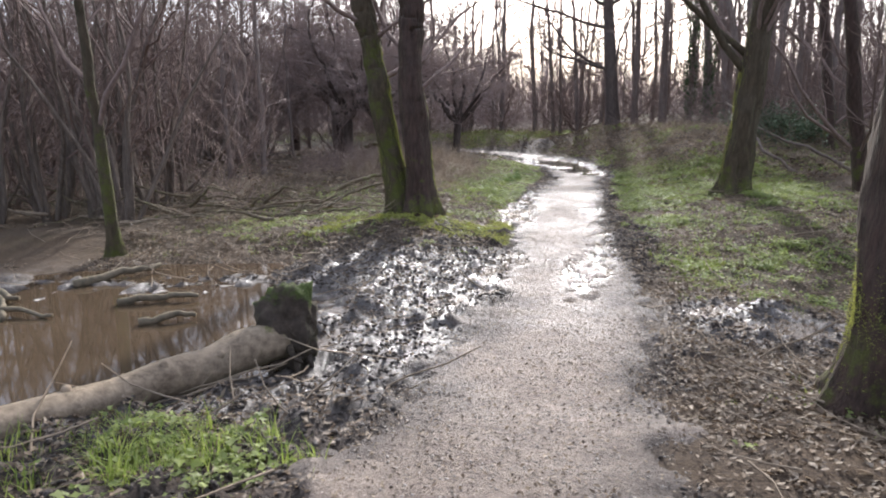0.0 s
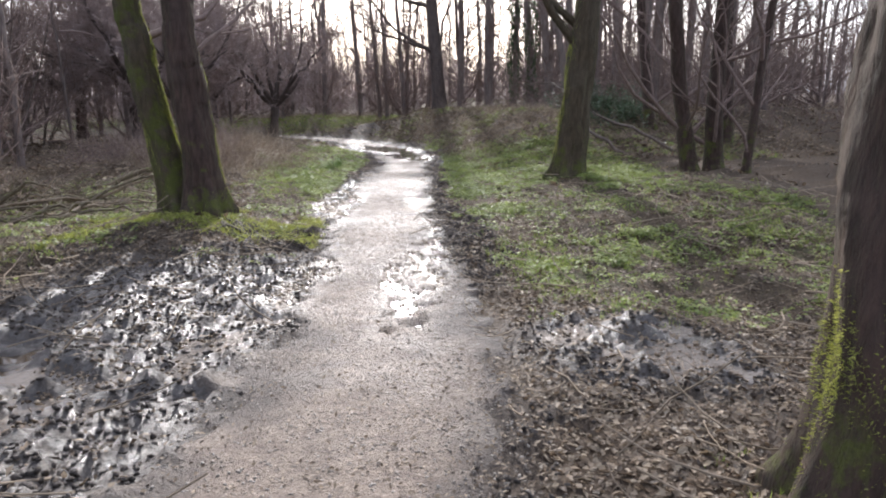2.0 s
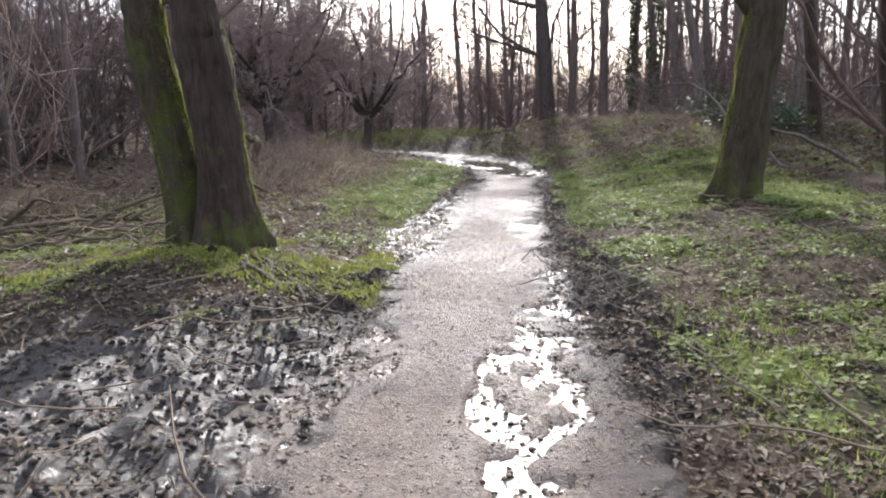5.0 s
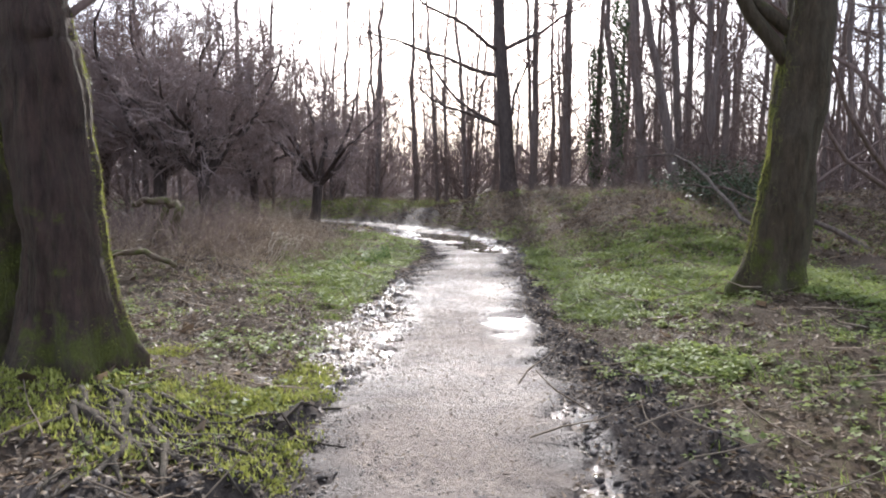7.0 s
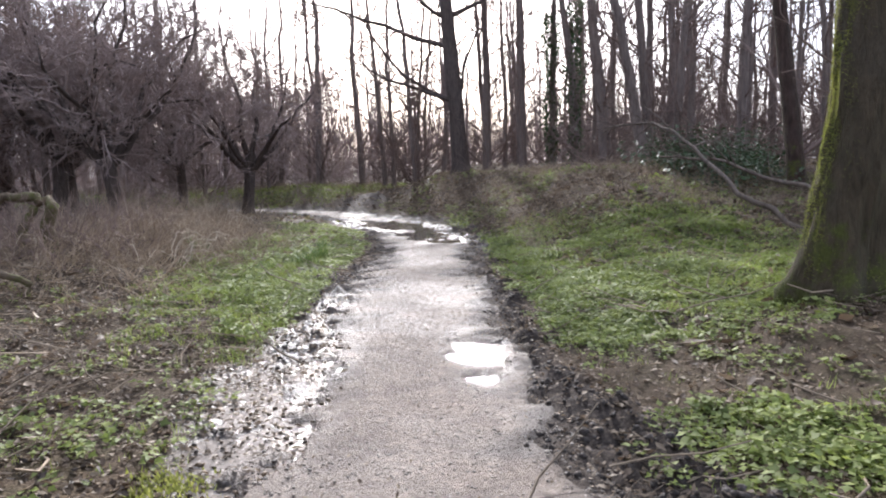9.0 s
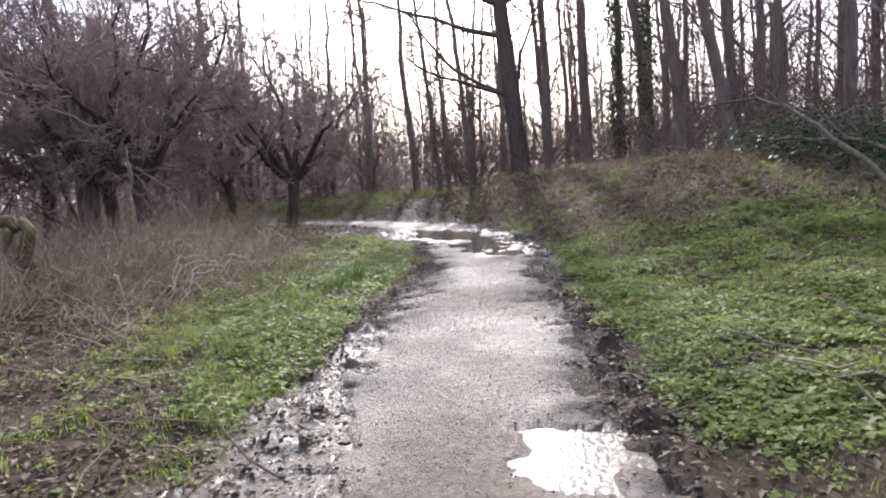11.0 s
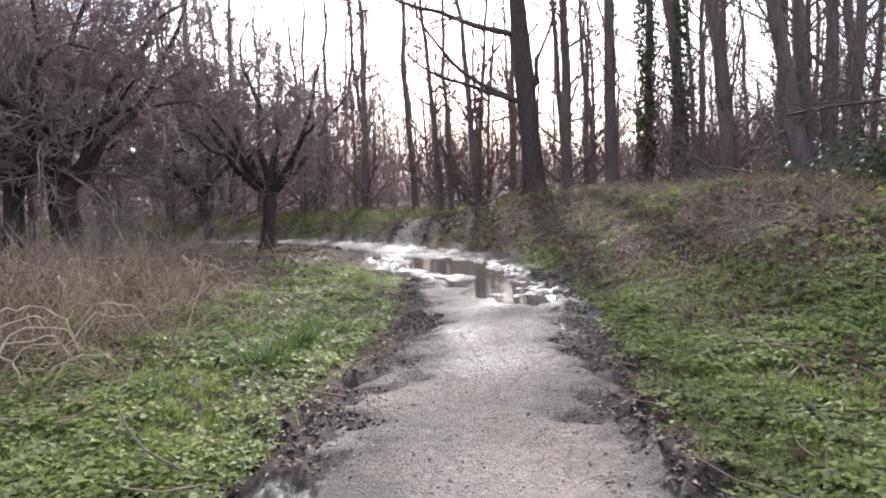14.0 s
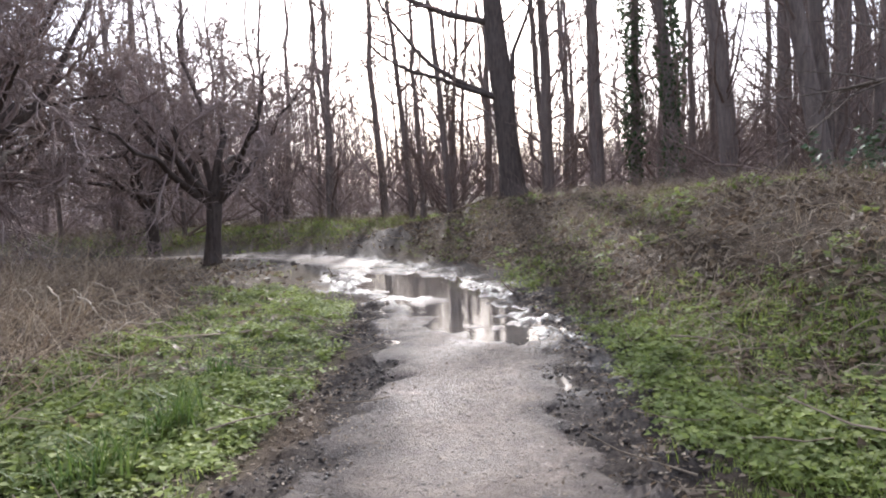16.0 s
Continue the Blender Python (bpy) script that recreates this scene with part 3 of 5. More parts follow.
def build_water():
    for k, (px, py, a, b, turn, level, depth, ragged) in enumerate(POOLS):
        geo = Geo()
        n, rings = 48, 6
        ang = np.arange(n) * 2 * math.pi / n
        c, s = math.cos(radians(turn)), math.sin(radians(turn))
        v = [(px, py, min(level, float(np.interp(py, FALL_Y, FALL_Z)) - 0.006))]
        for r in range(1, rings + 1):
            f = 1.6 * r / rings
            for w in ang:
                lx, ly = b * f * math.cos(w), a * f * math.sin(w)
                v.append((px + c * lx - s * ly, py + s * lx + c * ly, min(level, float(np.interp(py + s * lx + c * ly, FALL_Y, FALL_Z)) - 0.006)))
        q = [(1 + r * n + i, 1 + (r + 1) * n + i, 1 + (r + 1) * n + (i + 1) % n, 1 + r * n + (i + 1) % n) for r in range(rings - 1) for i in range(n)]
        t = [(0, 1 + i, 1 + (i + 1) % n) for i in range(n)]
        geo.add(v, q, t)
        tagged(new("puddle", geo.mesh("puddle", SLURRY if ragged > 1.4 else PUDDLE)), "shallow muddy puddle that mirrors the bright sky", "puddle", "puddles on the path", "structure")
    geo = Geo()
    X, Y = np.meshgrid(np.linspace(-8.3, -0.9, 30), np.linspace(3.2, 10.0, 30))
    i, j = np.meshgrid(np.arange(29), np.arange(29), indexing="ij")
    geo.add(np.stack([X.ravel(), Y.ravel(), np.full(900, POND_LEVEL)], 1), np.stack([i * 30 + j, i * 30 + j + 1, (i + 1) * 30 + j + 1, (i + 1) * 30 + j], -1).reshape(-1, 4))
    tagged(new("water", geo.mesh("water", POND)), "brown standing pool water beside the path", "water", kind="structure")


def lie(x, y):
    return float(height(np.array([x]), np.array([y]), False)[0])


build_ground()
build_path()
build_water()

# ---- trees ----


def knobs(z, a, seed, amount):
    """Burls and hollows round a trunk."""
    if not amount:
        return 1.0
    return 1 + amount * fbm(1.3 * np.cos(a) + 0.9 * z + seed, 1.3 * np.sin(a) - 0.7 * z, 1.0, 4) + 0.35 * amount * fbm(4 * np.cos(a) + seed, 4 * np.sin(a) + 0.8 * z, 1.0, 2) + 0.09 * fbm(7 * np.cos(a) + seed + 0.5 * z, 7 * np.sin(a) + 0.6 * z, 1.0, 3)


def moss_fuzz(root, trunk, line, sides, count, where, seed):
    """Short moss shoots that stand off a trunk. where: rows of way round, spread, upper limit and amount."""
    r = np.random.default_rng(seed)
    v = trunk.v[0][:len(line) * sides].reshape(len(line), sides, 3)
    i, j = r.integers(2, len(line) - 22, 12 * count), r.integers(0, sides, 12 * count)
    u, w = r.random((12 * count, 1)), r.random((12 * count, 1))
    jj = (j + 1) % sides
    p = (v[i, j] * (1 - u) + v[i, jj] * u) * (1 - w) + (v[i + 1, j] * (1 - u) + v[i + 1, jj] * u) * w
    out = unit_rows((p - line[i]) * np.array((1, 1, 0)))
    a = np.arctan2(out[:, 1], out[:, 0])
    chance = np.zeros(len(p))
    for way, spread, top, amount in where:
        off = np.abs((a - way + math.pi) % (2 * math.pi) - math.pi)
        chance = np.maximum(chance, amount * np.exp(-(off / spread) ** 2) * (1 - smooth(p[:, 2], 0.6 * top, top)))
    k = np.flatnonzero(r.random(len(p)) < chance * smooth(fbm(3 * p[:, 2] + 2 * a + seed, 2.5 * a, 1.0, 3), -0.22, 0.12))[:count]
    p, out, n = p[k], out[k], len(k)
    d = unit_rows(out + r.normal(0, 0.45, (n, 3)) + np.array((0, 0, 0.1)))
    side = unit_rows(np.cross(d, r.normal(0, 1, (n, 3)))) * r.uniform(0.002, 0.005, (n, 1))
    p = p - 0.006 * out
    g = Geo()
    g.add(np.stack([p - side, p + side, p + d * r.uniform(0.01, 0.032, (n, 1))], 1).reshape(-1, 3), t=np.arange(3 * n).reshape(-1, 3))
    tagged(part("moss", g, MOSS, root, "yellow-green moss on the bark", False), kind="stuff")


def tall_tree(name, seed, tall, r0, bark, lean=(0, 0), curve=0.03, first=0.35, limbs=9, counts=(5, 4), flare=0.7, lobes=5, moss=0.0, sides=12, limb_ratio=0.26, label="", group="", place=None, fork=None, crooked=0.05, rmin=0.006, bias=0.8, last=0.99, burl=0.2, fuzz=()):
    """A bare winter tree: trunk and crown under an empty at its foot."""
    global rng
    rng = np.random.default_rng(seed)
    root = empty_thing(name, place or (0, 0, 0), label, "tree", group)
    near_by = sides >= 18
    n = 114 if near_by else 22
    z = np.concatenate([[-0.35, 0, 0.12, 0.3], np.linspace(0.45, 4.9, 90), np.linspace(5.1, tall, 20)]) if near_by else np.concatenate([[-0.35, 0, 0.12, 0.3], np.linspace(0.6, tall, n - 4)])
    w = np.cumsum(rng.normal(0, crooked * (0.45 if near_by else 1), (n, 2)), 0) * np.clip(z / tall, 0, 1)[:, None]
    line = np.stack([lean[0] * z + w[:, 0], lean[1] * z + w[:, 1], z], 1)
    rad = r0 * (1 - np.clip(z, 0, None) / tall * 0.86) ** 0.9
    trunk, crown = Geo(), Geo()
    mz = None
    if moss:
        mz = np.clip(1.25 - z / (2.2 * moss), 0.0, 1)
    base = root_flare(flare, lobes, seed)
    tube(trunk, line, rad, sides, lambda u, a: base(np.clip(z, 0, None)[:, None] / 2.2, a) * knobs(z[:, None], a, seed, burl if near_by else 0.0), 0.03, mz)
    part("trunk", trunk, bark, root)
    if fuzz:
        moss_fuzz(root, trunk, line, sides, 18000, fuzz, seed)
    boughs(crown, crown, line, rad, 3, (limbs, *counts), (first, last), limb_ratio, 0.95, 0.09, 0.17, rmin=rmin, bias=bias)
    if fork:
        for f in fork:
            k = int(np.searchsorted(z, f[0]))
            g = Geo()
            br = bent(line[k], f[1], f[2], 9, 0.14, 0.03)
            rr = np.linspace(f[3], 0.03, 10)
            tube(g, br, rr, 8, wob=0.05, moss=np.linspace(0.6, 0.0, 10) if moss else None)
            part("limb", g, bark, root)
            boughs(crown, crown, br, rr, 3, (7, 4, 4), (0.2, 1), 0.4, 0.8, 0.05, 0.2, rmin=rmin)
    part("crown", crown, TWIG, root)
    return root


def place_copy(src, x, y, turn, scale, label="", group=""):
    ob = copy_thing(src, pose(x, y, lie(x, y) - 0.05, 0, 0, turn))
    ob.scale = (scale, scale, scale)
    return ob


def shrub(name, seed, stems, tall, spread, r0, label, place, twig=None, bark=None, counts=(6, 4)):
    """A many-stemmed bush: stems and crown."""
    global rng
    rng = np.random.default_rng(seed)
    root = empty_thing(name, place, label, "shrub", "bare shrubs of the thicket")
    c = Geo()
    for s in range(stems):
        a = rng.random() * 6.28
        d = (math.cos(a) * spread * rng.random(), math.sin(a) * spread * rng.random(), 1)
        g = Geo()
        ln = bent((0.25 * math.cos(a), 0.25 * math.sin(a), -0.1), d, tall * (0.6 + 0.5 * rng.random()), 8, 0.1, 0.03)
        rr = np.linspace(r0 * (0.6 + 0.6 * rng.random()), 0.008, 9)
        tube(g, ln, rr, 5, cap=False)
        part("stem", g, bark or BARK, root)
        boughs(c, c, ln, rr, 2, counts, (0.15, 1.0), 0.4, 0.7, 0.04, 0.2, (4, 3, 3, 3), rmin=0.007)
    part("crown", c, twig or TWIG, root)
    return root


# the double-stemmed tree beside the path
def twin_tree():
    global rng
    rng = np.random.default_rng(21)
    x, y = -0.6, 13.0
    root = empty_thing("tree", (x, y, lie(x, y)), "double-stemmed tree with dark bark and mossy base beside the path", "tree")
    for k, (ox, oy, lean, r0, bark) in enumerate(((-0.17, 0.16, (-0.15, 0.03), 0.235, BARK_GREEN), (0.2, -0.05, (-0.02, 0.0), 0.27, BARK_MOSS))):
        n = 106
        z = np.concatenate([[-0.3, 0, 0.1, 0.25, 0.4], np.linspace(0.5, 4.6, 85), np.linspace(4.9, 15, 16)])
        w = np.cumsum(rng.normal(0, 0.018, (n, 2)), 0) * np.clip(z / 6, 0, 1)[:, None]
        bend = 0.05 * np.sin(np.clip(z, 0, 6) * 0.9) * (k == 0)
        line = np.stack([ox + lean[0] * z + w[:, 0] - bend, oy + lean[1] * z + w[:, 1], z], 1)
        rad = r0 * (1 - np.clip(z, 0, None) / 15 * 0.85)
        g, c = Geo(), Geo()
        fl = root_flare(0.75, 5, 31 + k)
        tube(g, line, rad, 60, lambda u, a: fl(np.clip(z, 0, None)[:, None] / 2.4, a) * knobs(z[:, None], a, 5 + k, 0.13), 0.04, np.clip(1.2 - z / (5.5 if k == 0 else 1.5), 0.12, 1))
        part("trunk", g, bark, root)
        moss_fuzz(root, g, line, 60, 16000, ((0.2, 0.8, 3.6, 1.0), (3.4, 0.6, 1.6, 0.5)) if k == 0 else ((0.3, 0.32, 2.6, 0.8), (0.0, 3.0, 0.4, 0.3)), 81 + k)
        boughs(c, c, line, rad, 3, (8, 5, 4), (0.36, 0.98), 0.25, 1.0, 0.08)
        part("crown", c, TWIG, root)
    # bare surface roots towards the path
    for s in range(30):
        x0, y0 = x + 0.4 + 0.5 * rng.random(), y - 0.35 - 0.6 * rng.random()
        a, ln = radians(rng.uniform(-80, 0)), rng.uniform(0.6, 1.5)
        px, py = [x0], [y0]
        for _ in range(9):
            a += rng.normal(0, 0.22)
            px.append(px[-1] + ln / 9 * math.cos(a))
            py.append(py[-1] + ln / 9 * math.sin(a))
        pz = height(np.array(px), np.array(py)) + 0.018
        g = Geo()
        tube(g, np.stack([px, py, pz], 1) - np.array((x, y, lie(x, y))), np.linspace(rng.uniform(0.014, 0.035), 0.006, 10), 6, wob=0.25)
        part("root", g, ROOTWOOD, root)
    return root


def simple_tree(x, y, seed, **kw):
    return tall_tree("tree", seed, place=(x, y, lie(x, y)), **kw)


twin_tree()
simple_tree(2.9, 4.1, 51, tall=16, r0=0.31, fuzz=((3.1, 0.7, 1.1, 0.7), (4.6, 0.8, 0.35, 0.4)), bark=BARK_MOSS, lean=(0.03, 0.02), first=0.45, moss=0.4, sides=60, flare=0.5, burl=0.08, crooked=0.01, label="broad trunk with reddish bark and mossy foot beside the path")
simple_tree(6.62, 15.3, 61, tall=15, r0=0.31, bark=BARK_GREEN, fuzz=((2.9, 0.5, 4.2, 1.0), (0.0, 0.4, 1.2, 0.4), (4.7, 1.2, 0.45, 0.4)), lean=(0.085, 0.0), first=0.4, moss=0.5, sides=60, flare=0.65, crooked=0.025, label="leaning tree covered with green moss on the grassy verge",
            fork=[(2.5, (-0.8, 0.2, 0.85), 4.5, 0.1), (2.9, (-0.9, 0.6, 0.9), 4.0, 0.085)])

# tall trees beyond the puddle, on the rise: x, y, radius, lean
FAR = [(6.8, 49.5, 0.19, -0.05), (7.7, 47, 0.14, -0.05), (8.1, 46.5, 0.13, -0.02), (8.75, 44, 0.15, -0.03), (9.1, 45, 0.1, 0.0), (10.2, 44, 0.14, 0.03),
       (11.1, 39.5, 0.2, -0.02), (11.35, 40.2, 0.12, -0.05), (13.5, 44, 0.13, 0.0), (12.4, 38.6, 0.24, -0.01), (14.4, 40, 0.18, 0.01), (14.65, 38, 0.23, 0.0), (14.3, 34.4, 0.24, -0.03),
       (17, 36, 0.18, 0.0), (13.4, 30, 0.19, -0.2), (13.75, 30.4, 0.16, -0.08), (14.3, 29.8, 0.14, 0.03), (17, 33, 0.17, 0.05), (16.8, 30, 0.16, 0.04), (-3.8, 52, 0.24, 0.0), (4.6, 50, 0.14, -0.04), (-2.5, 54, 0.2, 0.02)]
for k, (x, y, r, lean) in enumerate(FAR):
    simple_tree(x, y, 100 + k, tall=16 + 2 * math.sin(k * 2.1), r0=r, bark=BARK_HAZED, lean=(lean, 0.0), first=0.08, last=0.85, bias=1.0, limbs=30, counts=(5, 4), sides=10, flare=0.45, crooked=0.12, limb_ratio=0.16, rmin=0.008,
                label="tall bare woodland tree with dark straight trunk", group="tall trees beyond the puddle")
# the oak with long crooked side limbs
simple_tree(9.6, 38.4, 97, tall=20, r0=0.37, bark=BARK_DARK, lean=(-0.075, 0.0), first=0.2, limbs=14, counts=(5, 4), sides=14, flare=0.7, crooked=0.06, limb_ratio=0.2,
            label="old oak with thick dark trunk and long crooked limbs",
            rmin=0.01, fork=[(2.3, (-1, -0.1, 0.12), 4.5, 0.085), (2.8, (-1, 0.1, 0.5), 5.5, 0.1), (4.4, (-1, 0.2, 0.3), 6.5, 0.11), (5.4, (-1, -0.3, 0.4), 6.0, 0.1), (1.9, (0.4, 0.2, 0.9), 4.0, 0.09), (6.3, (0.9, 0.1, 0.5), 5.0, 0.1)])
# leaning group at the foot of the rise
for k, (x, y, r, lean) in enumerate(((10.4, 16.6, 0.19, -0.15), (10.9, 16.4, 0.21, -0.02), (11.1, 15.5, 0.1, 0.09), (15.0, 21.5, 0.2, 0.05), (13.4, 23.5, 0.2, -0.1))):
    simple_tree(x, y, 140 + k, tall=14, r0=r, bark=BARK_MOSS, lean=(lean, 0.02), first=0.15, last=0.8, bias=1.0, limbs=14, counts=(5, 4), sides=12, flare=0.5, moss=0.8, crooked=0.14, limb_ratio=0.25, rmin=0.008,
                label="leaning bare tree with dark bark on the bank", group="trees on the bank")


def hawthorn():
    """A low tree with a short trunk and a wide tangle of twigs."""
    global rng
    rng = np.random.default_rng(77)
    x, y = 0.78, 37.9
    root = empty_thing("hawthorn_tree", (x, y, lie(x, y)), "low bare hawthorn tree with tangled round crown by the puddle", "tree")
    g, c = Geo(), Geo()
    z = np.array([-0.3, 0, 0.15, 0.5, 1.0, 1.5, 1.9])
    line = np.stack([0.1 * z, 0 * z, z], 1)
    rad = np.array([0.3, 0.28, 0.25, 0.22, 0.2, 0.21, 0.16])
    tube(g, line, rad, 12, wob=0.08)
    part("trunk", g, BARK_DARK, root)
    for a, up, ln in ((165, 1.1, 4.0), (20, 1.2, 3.6), (100, 1.5, 4.4), (250, 1.3, 4.0), (320, 1.0, 3.5), (195, 0.6, 3.8), (60, 2.0, 4.4), (140, 2.2, 4.6), (0, 0.7, 3.2), (230, 1.9, 4.2)):
        w = radians(a)
        l = Geo()
        br = bent((0.15, 0, 1.55), (math.cos(w), math.sin(w), up + 0.25), 1.3 * ln, 8, 0.24, 0.03)
        rr = np.linspace(0.12, 0.02, 9)
        tube(l, br, rr, 7, cap=False)
        part("limb", l, BARK_DARK, root)
        boughs(c, c, br, rr, 3, (12, 8, 9), (0.12, 1.0), 0.5, 1.0, 0.02, 0.28, rmin=0.0085)
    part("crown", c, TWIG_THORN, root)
    return root


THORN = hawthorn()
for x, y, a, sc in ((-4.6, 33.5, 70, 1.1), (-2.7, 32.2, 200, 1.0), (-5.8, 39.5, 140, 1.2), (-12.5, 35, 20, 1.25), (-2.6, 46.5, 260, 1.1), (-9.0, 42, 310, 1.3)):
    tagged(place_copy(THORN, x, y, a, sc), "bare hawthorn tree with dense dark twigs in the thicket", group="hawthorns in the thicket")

# the thin crooked tree at the pool
simple_tree(-5.2, 10.5, 171, tall=9, r0=0.1, bark=BARK_GREEN, lean=(-0.02, 0.0), first=0.3, limbs=10, counts=(5, 4), sides=10, flare=0.9, moss=2.0, crooked=0.09, limb_ratio=0.3,
            label="thin crooked mossy tree at the edge of the pool")

# ---- woodland round about ----
PROTO = [tall_tree("tree", 200 + k, 14 + k, 0.1 + 0.02 * (k % 4), BARK_HAZED, lean=(0.02 * (k - 2), 0.01), first=0.06, last=0.85, bias=1.0, limbs=20, counts=(5, 3), flare=0.4, sides=7, crooked=0.13, limb_ratio=0.19, rmin=0.011,
                   label="slender bare woodland tree in winter", group="slender woodland trees", place=(xx, yy, lie(xx, yy)))
         for k, (xx, yy) in enumerate(((20.5, 38), (-8.5, 44), (-12, 33), (24, 46), (11.0, 52)))]
BUSH = [shrub("shrub", 300 + k, st, h, sp, r, "bare brown many-stemmed shrub of the thicket", (xx, yy, lie(xx, yy)), TWIG, BARK, (7, 4))
        for k, (st, h, sp, r, xx, yy) in enumerate(((8, 6.5, 0.5, 0.065, -6.8, 16.0), (7, 4.8, 0.9, 0.05, -7.4, 18.6), (9, 8.0, 0.5, 0.075, -8.4, 14.4), (6, 3.5, 1.1, 0.03, -11.5, 24.0)))]
pick = np.random.default_rng(11)


def spread_out(count, box, keep, gap):
    out = []
    tries = 0
    while len(out) < count and tries < count * 60:
        tries += 1
        x, y = pick.uniform(box[0], box[1]), pick.uniform(box[2], box[3])
        if keep(x, y) and all((x - a) ** 2 + (y - b) ** 2 > gap * gap for a, b in out):
            out.append((x, y))
    return out


def far_from_path(x, y, left, right):
    d = float(beside([x], [y])[0])
    return d < -left or d > right


# the thicket on the pool's side
for x, y in spread_out(60, (-20, -2.0, 12.5, 44), lambda x, y: far_from_path(x, y, 4.3, 99) and not (abs(x - 0.75) < 3.2 and abs(y - 37) < 4) and not (x > -9.5 and 17.5 < y < 31) and not (x > -8.5 and 30 < y < 43) and not (x > -6.3 and y < 18), 1.15):
    place_copy(BUSH[pick.integers(4)], x, y, pick.uniform(0, 360), pick.uniform(0.75, 1.25))
for x, y in spread_out(34, (-34, -5, 16, 60), lambda x, y: far_from_path(x, y, 6.5, 99), 2.0):
    place_copy(PROTO[pick.integers(5)], x, y, pick.uniform(0, 360), pick.uniform(0.7, 1.05))
# the wood on the rise
for x, y in spread_out(42, (9, 44, 28, 68), lambda x, y: x > 15 + 0.1 * (68 - y) or y > 46, 2.0):
    place_copy(PROTO[pick.integers(5)], x, y, pick.uniform(0, 360), pick.uniform(0.7, 1.1))
for x, y in spread_out(18, (13, 34, 16, 34), lambda x, y: x > 15, 2.2):
    place_copy(PROTO[pick.integers(5)], x, y, pick.uniform(0, 360), pick.uniform(0.7, 1.0))
for x, y in spread_out(26, (-14, 14, 50, 75), lambda x, y: True, 2.0):
    place_copy(PROTO[pick.integers(5)], x, y, pick.uniform(0, 360), pick.uniform(0.7, 1.0))
for x, y in spread_out(30, (-10, 40, 48, 72), lambda x, y: True, 2.2):
    place_copy(BUSH[pick.integers(4)], x, y, pick.uniform(0, 360), pick.uniform(0.6, 1.0))
for x, y in spread_out(12, (11, 32, 24, 46), lambda x, y: x > 17, 2.2):
    place_copy(BUSH[pick.integers(4)], x, y, pick.uniform(0, 360), pick.uniform(0.4, 0.7))
for x, y in spread_out(15, (15.5, 28, 31, 46), lambda x, y: all((x - f[0]) ** 2 + (y - f[1]) ** 2 > 1.2 for f in FAR), 1.7):
    place_copy(PROTO[pick.integers(5)], x, y, pick.uniform(0, 360), pick.uniform(1.0, 1.35))
for x, y in spread_out(11, (-6, 5.5, 47, 57), lambda x, y: True, 1.8):
    place_copy(PROTO[pick.integers(5)], x, y, pick.uniform(0, 360), pick.uniform(0.8, 1.1))
# unseen trees added behind the start of the walk for bounce and reflection
for x, y in spread_out(16, (-22, 22, -28, -3), lambda x, y: far_from_path(x, y, 3.5, 3.5), 3.0):
    place_copy(PROTO[pick.integers(5)], x, y, pick.uniform(0, 360), pick.uniform(0.8, 1.1))


def far_wood():
    """Uncountable trunks and boughs of the distance."""
    global rng
    rng = np.random.default_rng(5)
    g = Geo()
    n = 600
    a, r = rng.uniform(-1.25, 1.25, n), rng.uniform(70, 130, n)
    x, y = 2 + r * np.sin(a), 10 + r * np.cos(a)
    h = rng.uniform(10, 19, (n, 1))
    line, way = [np.stack([x, y, height(x, y, False) - 0.3], 1)], unit_rows(np.stack([rng.normal(0, 0.06, n), np.zeros(n), np.ones(n)], 1))
    for _ in range(5):
        way = unit_rows(way + rng.normal(0, 0.05, (n, 3)))
        line.append(line[-1] + way * h / 5)
    line = np.stack(line, 1)
    many_tubes(g, line, rng.uniform(0.07, 0.18, (n, 1)) * np.linspace(1, 0.2, 6)[None], 4)
    for i in range(n):
        twig_fan(g, line[i], None, 12, (0.15, 1), 0.22, 0.8, 0.05, 0.2, 0.03)
    ob = new("far_wood", g.mesh("far_wood", TWIG_HAZED))
    tagged(ob, "distant bare winter wood of thin trunks", "woods", kind="stuff")


def tangle(name, count, place, tall, r, mat, label, seed, low=-0.1, clear=4.6, reach=1.0):
    """A joined tangle of thin stems and twigs too many to count."""
    global rng
    rng = np.random.default_rng(seed)
    g = Geo()
    x, y = rng.uniform(place[0], place[1], 3 * count), rng.uniform(place[2], place[3], 3 * count)
    d = beside(x, y)
    k = ((d < -clear) | (d > clear + 1.9)) & ~((np.abs(x - 0.75) < 2.5) & (np.abs(y - 37) < 4))
    x, y = x[k][:count], y[k][:count]
    n = len(x)
    p = np.stack([x, y, height(x, y, False) + 0.75 * tall * rng.random(n) ** 1.5 + low], 1)
    line, way = [p], unit_rows(rng.normal(0, 1, (n, 3)) * np.array((0.6, 0.6, 0.5)) + np.array((0, 0, 0.7)))
    ln = reach * rng.uniform(0.8, 2.6, (n, 1)) / 2
    for _ in range(2):
        way = unit_rows(way + rng.normal(0, 0.3, (n, 3)))
        line.append(line[-1] + way * ln)
    many_tubes(g, np.stack(line, 1), r * rng.uniform(0.6, 1.3, (n, 1)) * np.array((1, 0.75, 0.4))[None])
    tagged(new(name, g.mesh(name, mat)), label, "undergrowth", kind="stuff")


# far wood and most tangles use the twig colour paled for haze
far_wood()
tangle("undergrowth", 6000, (-70, 80, 76, 110), 5.5, 0.04, TWIG_HAZED, "brown bare scrub far off in the wood", 69, 0.0, 4.6, 1.8)
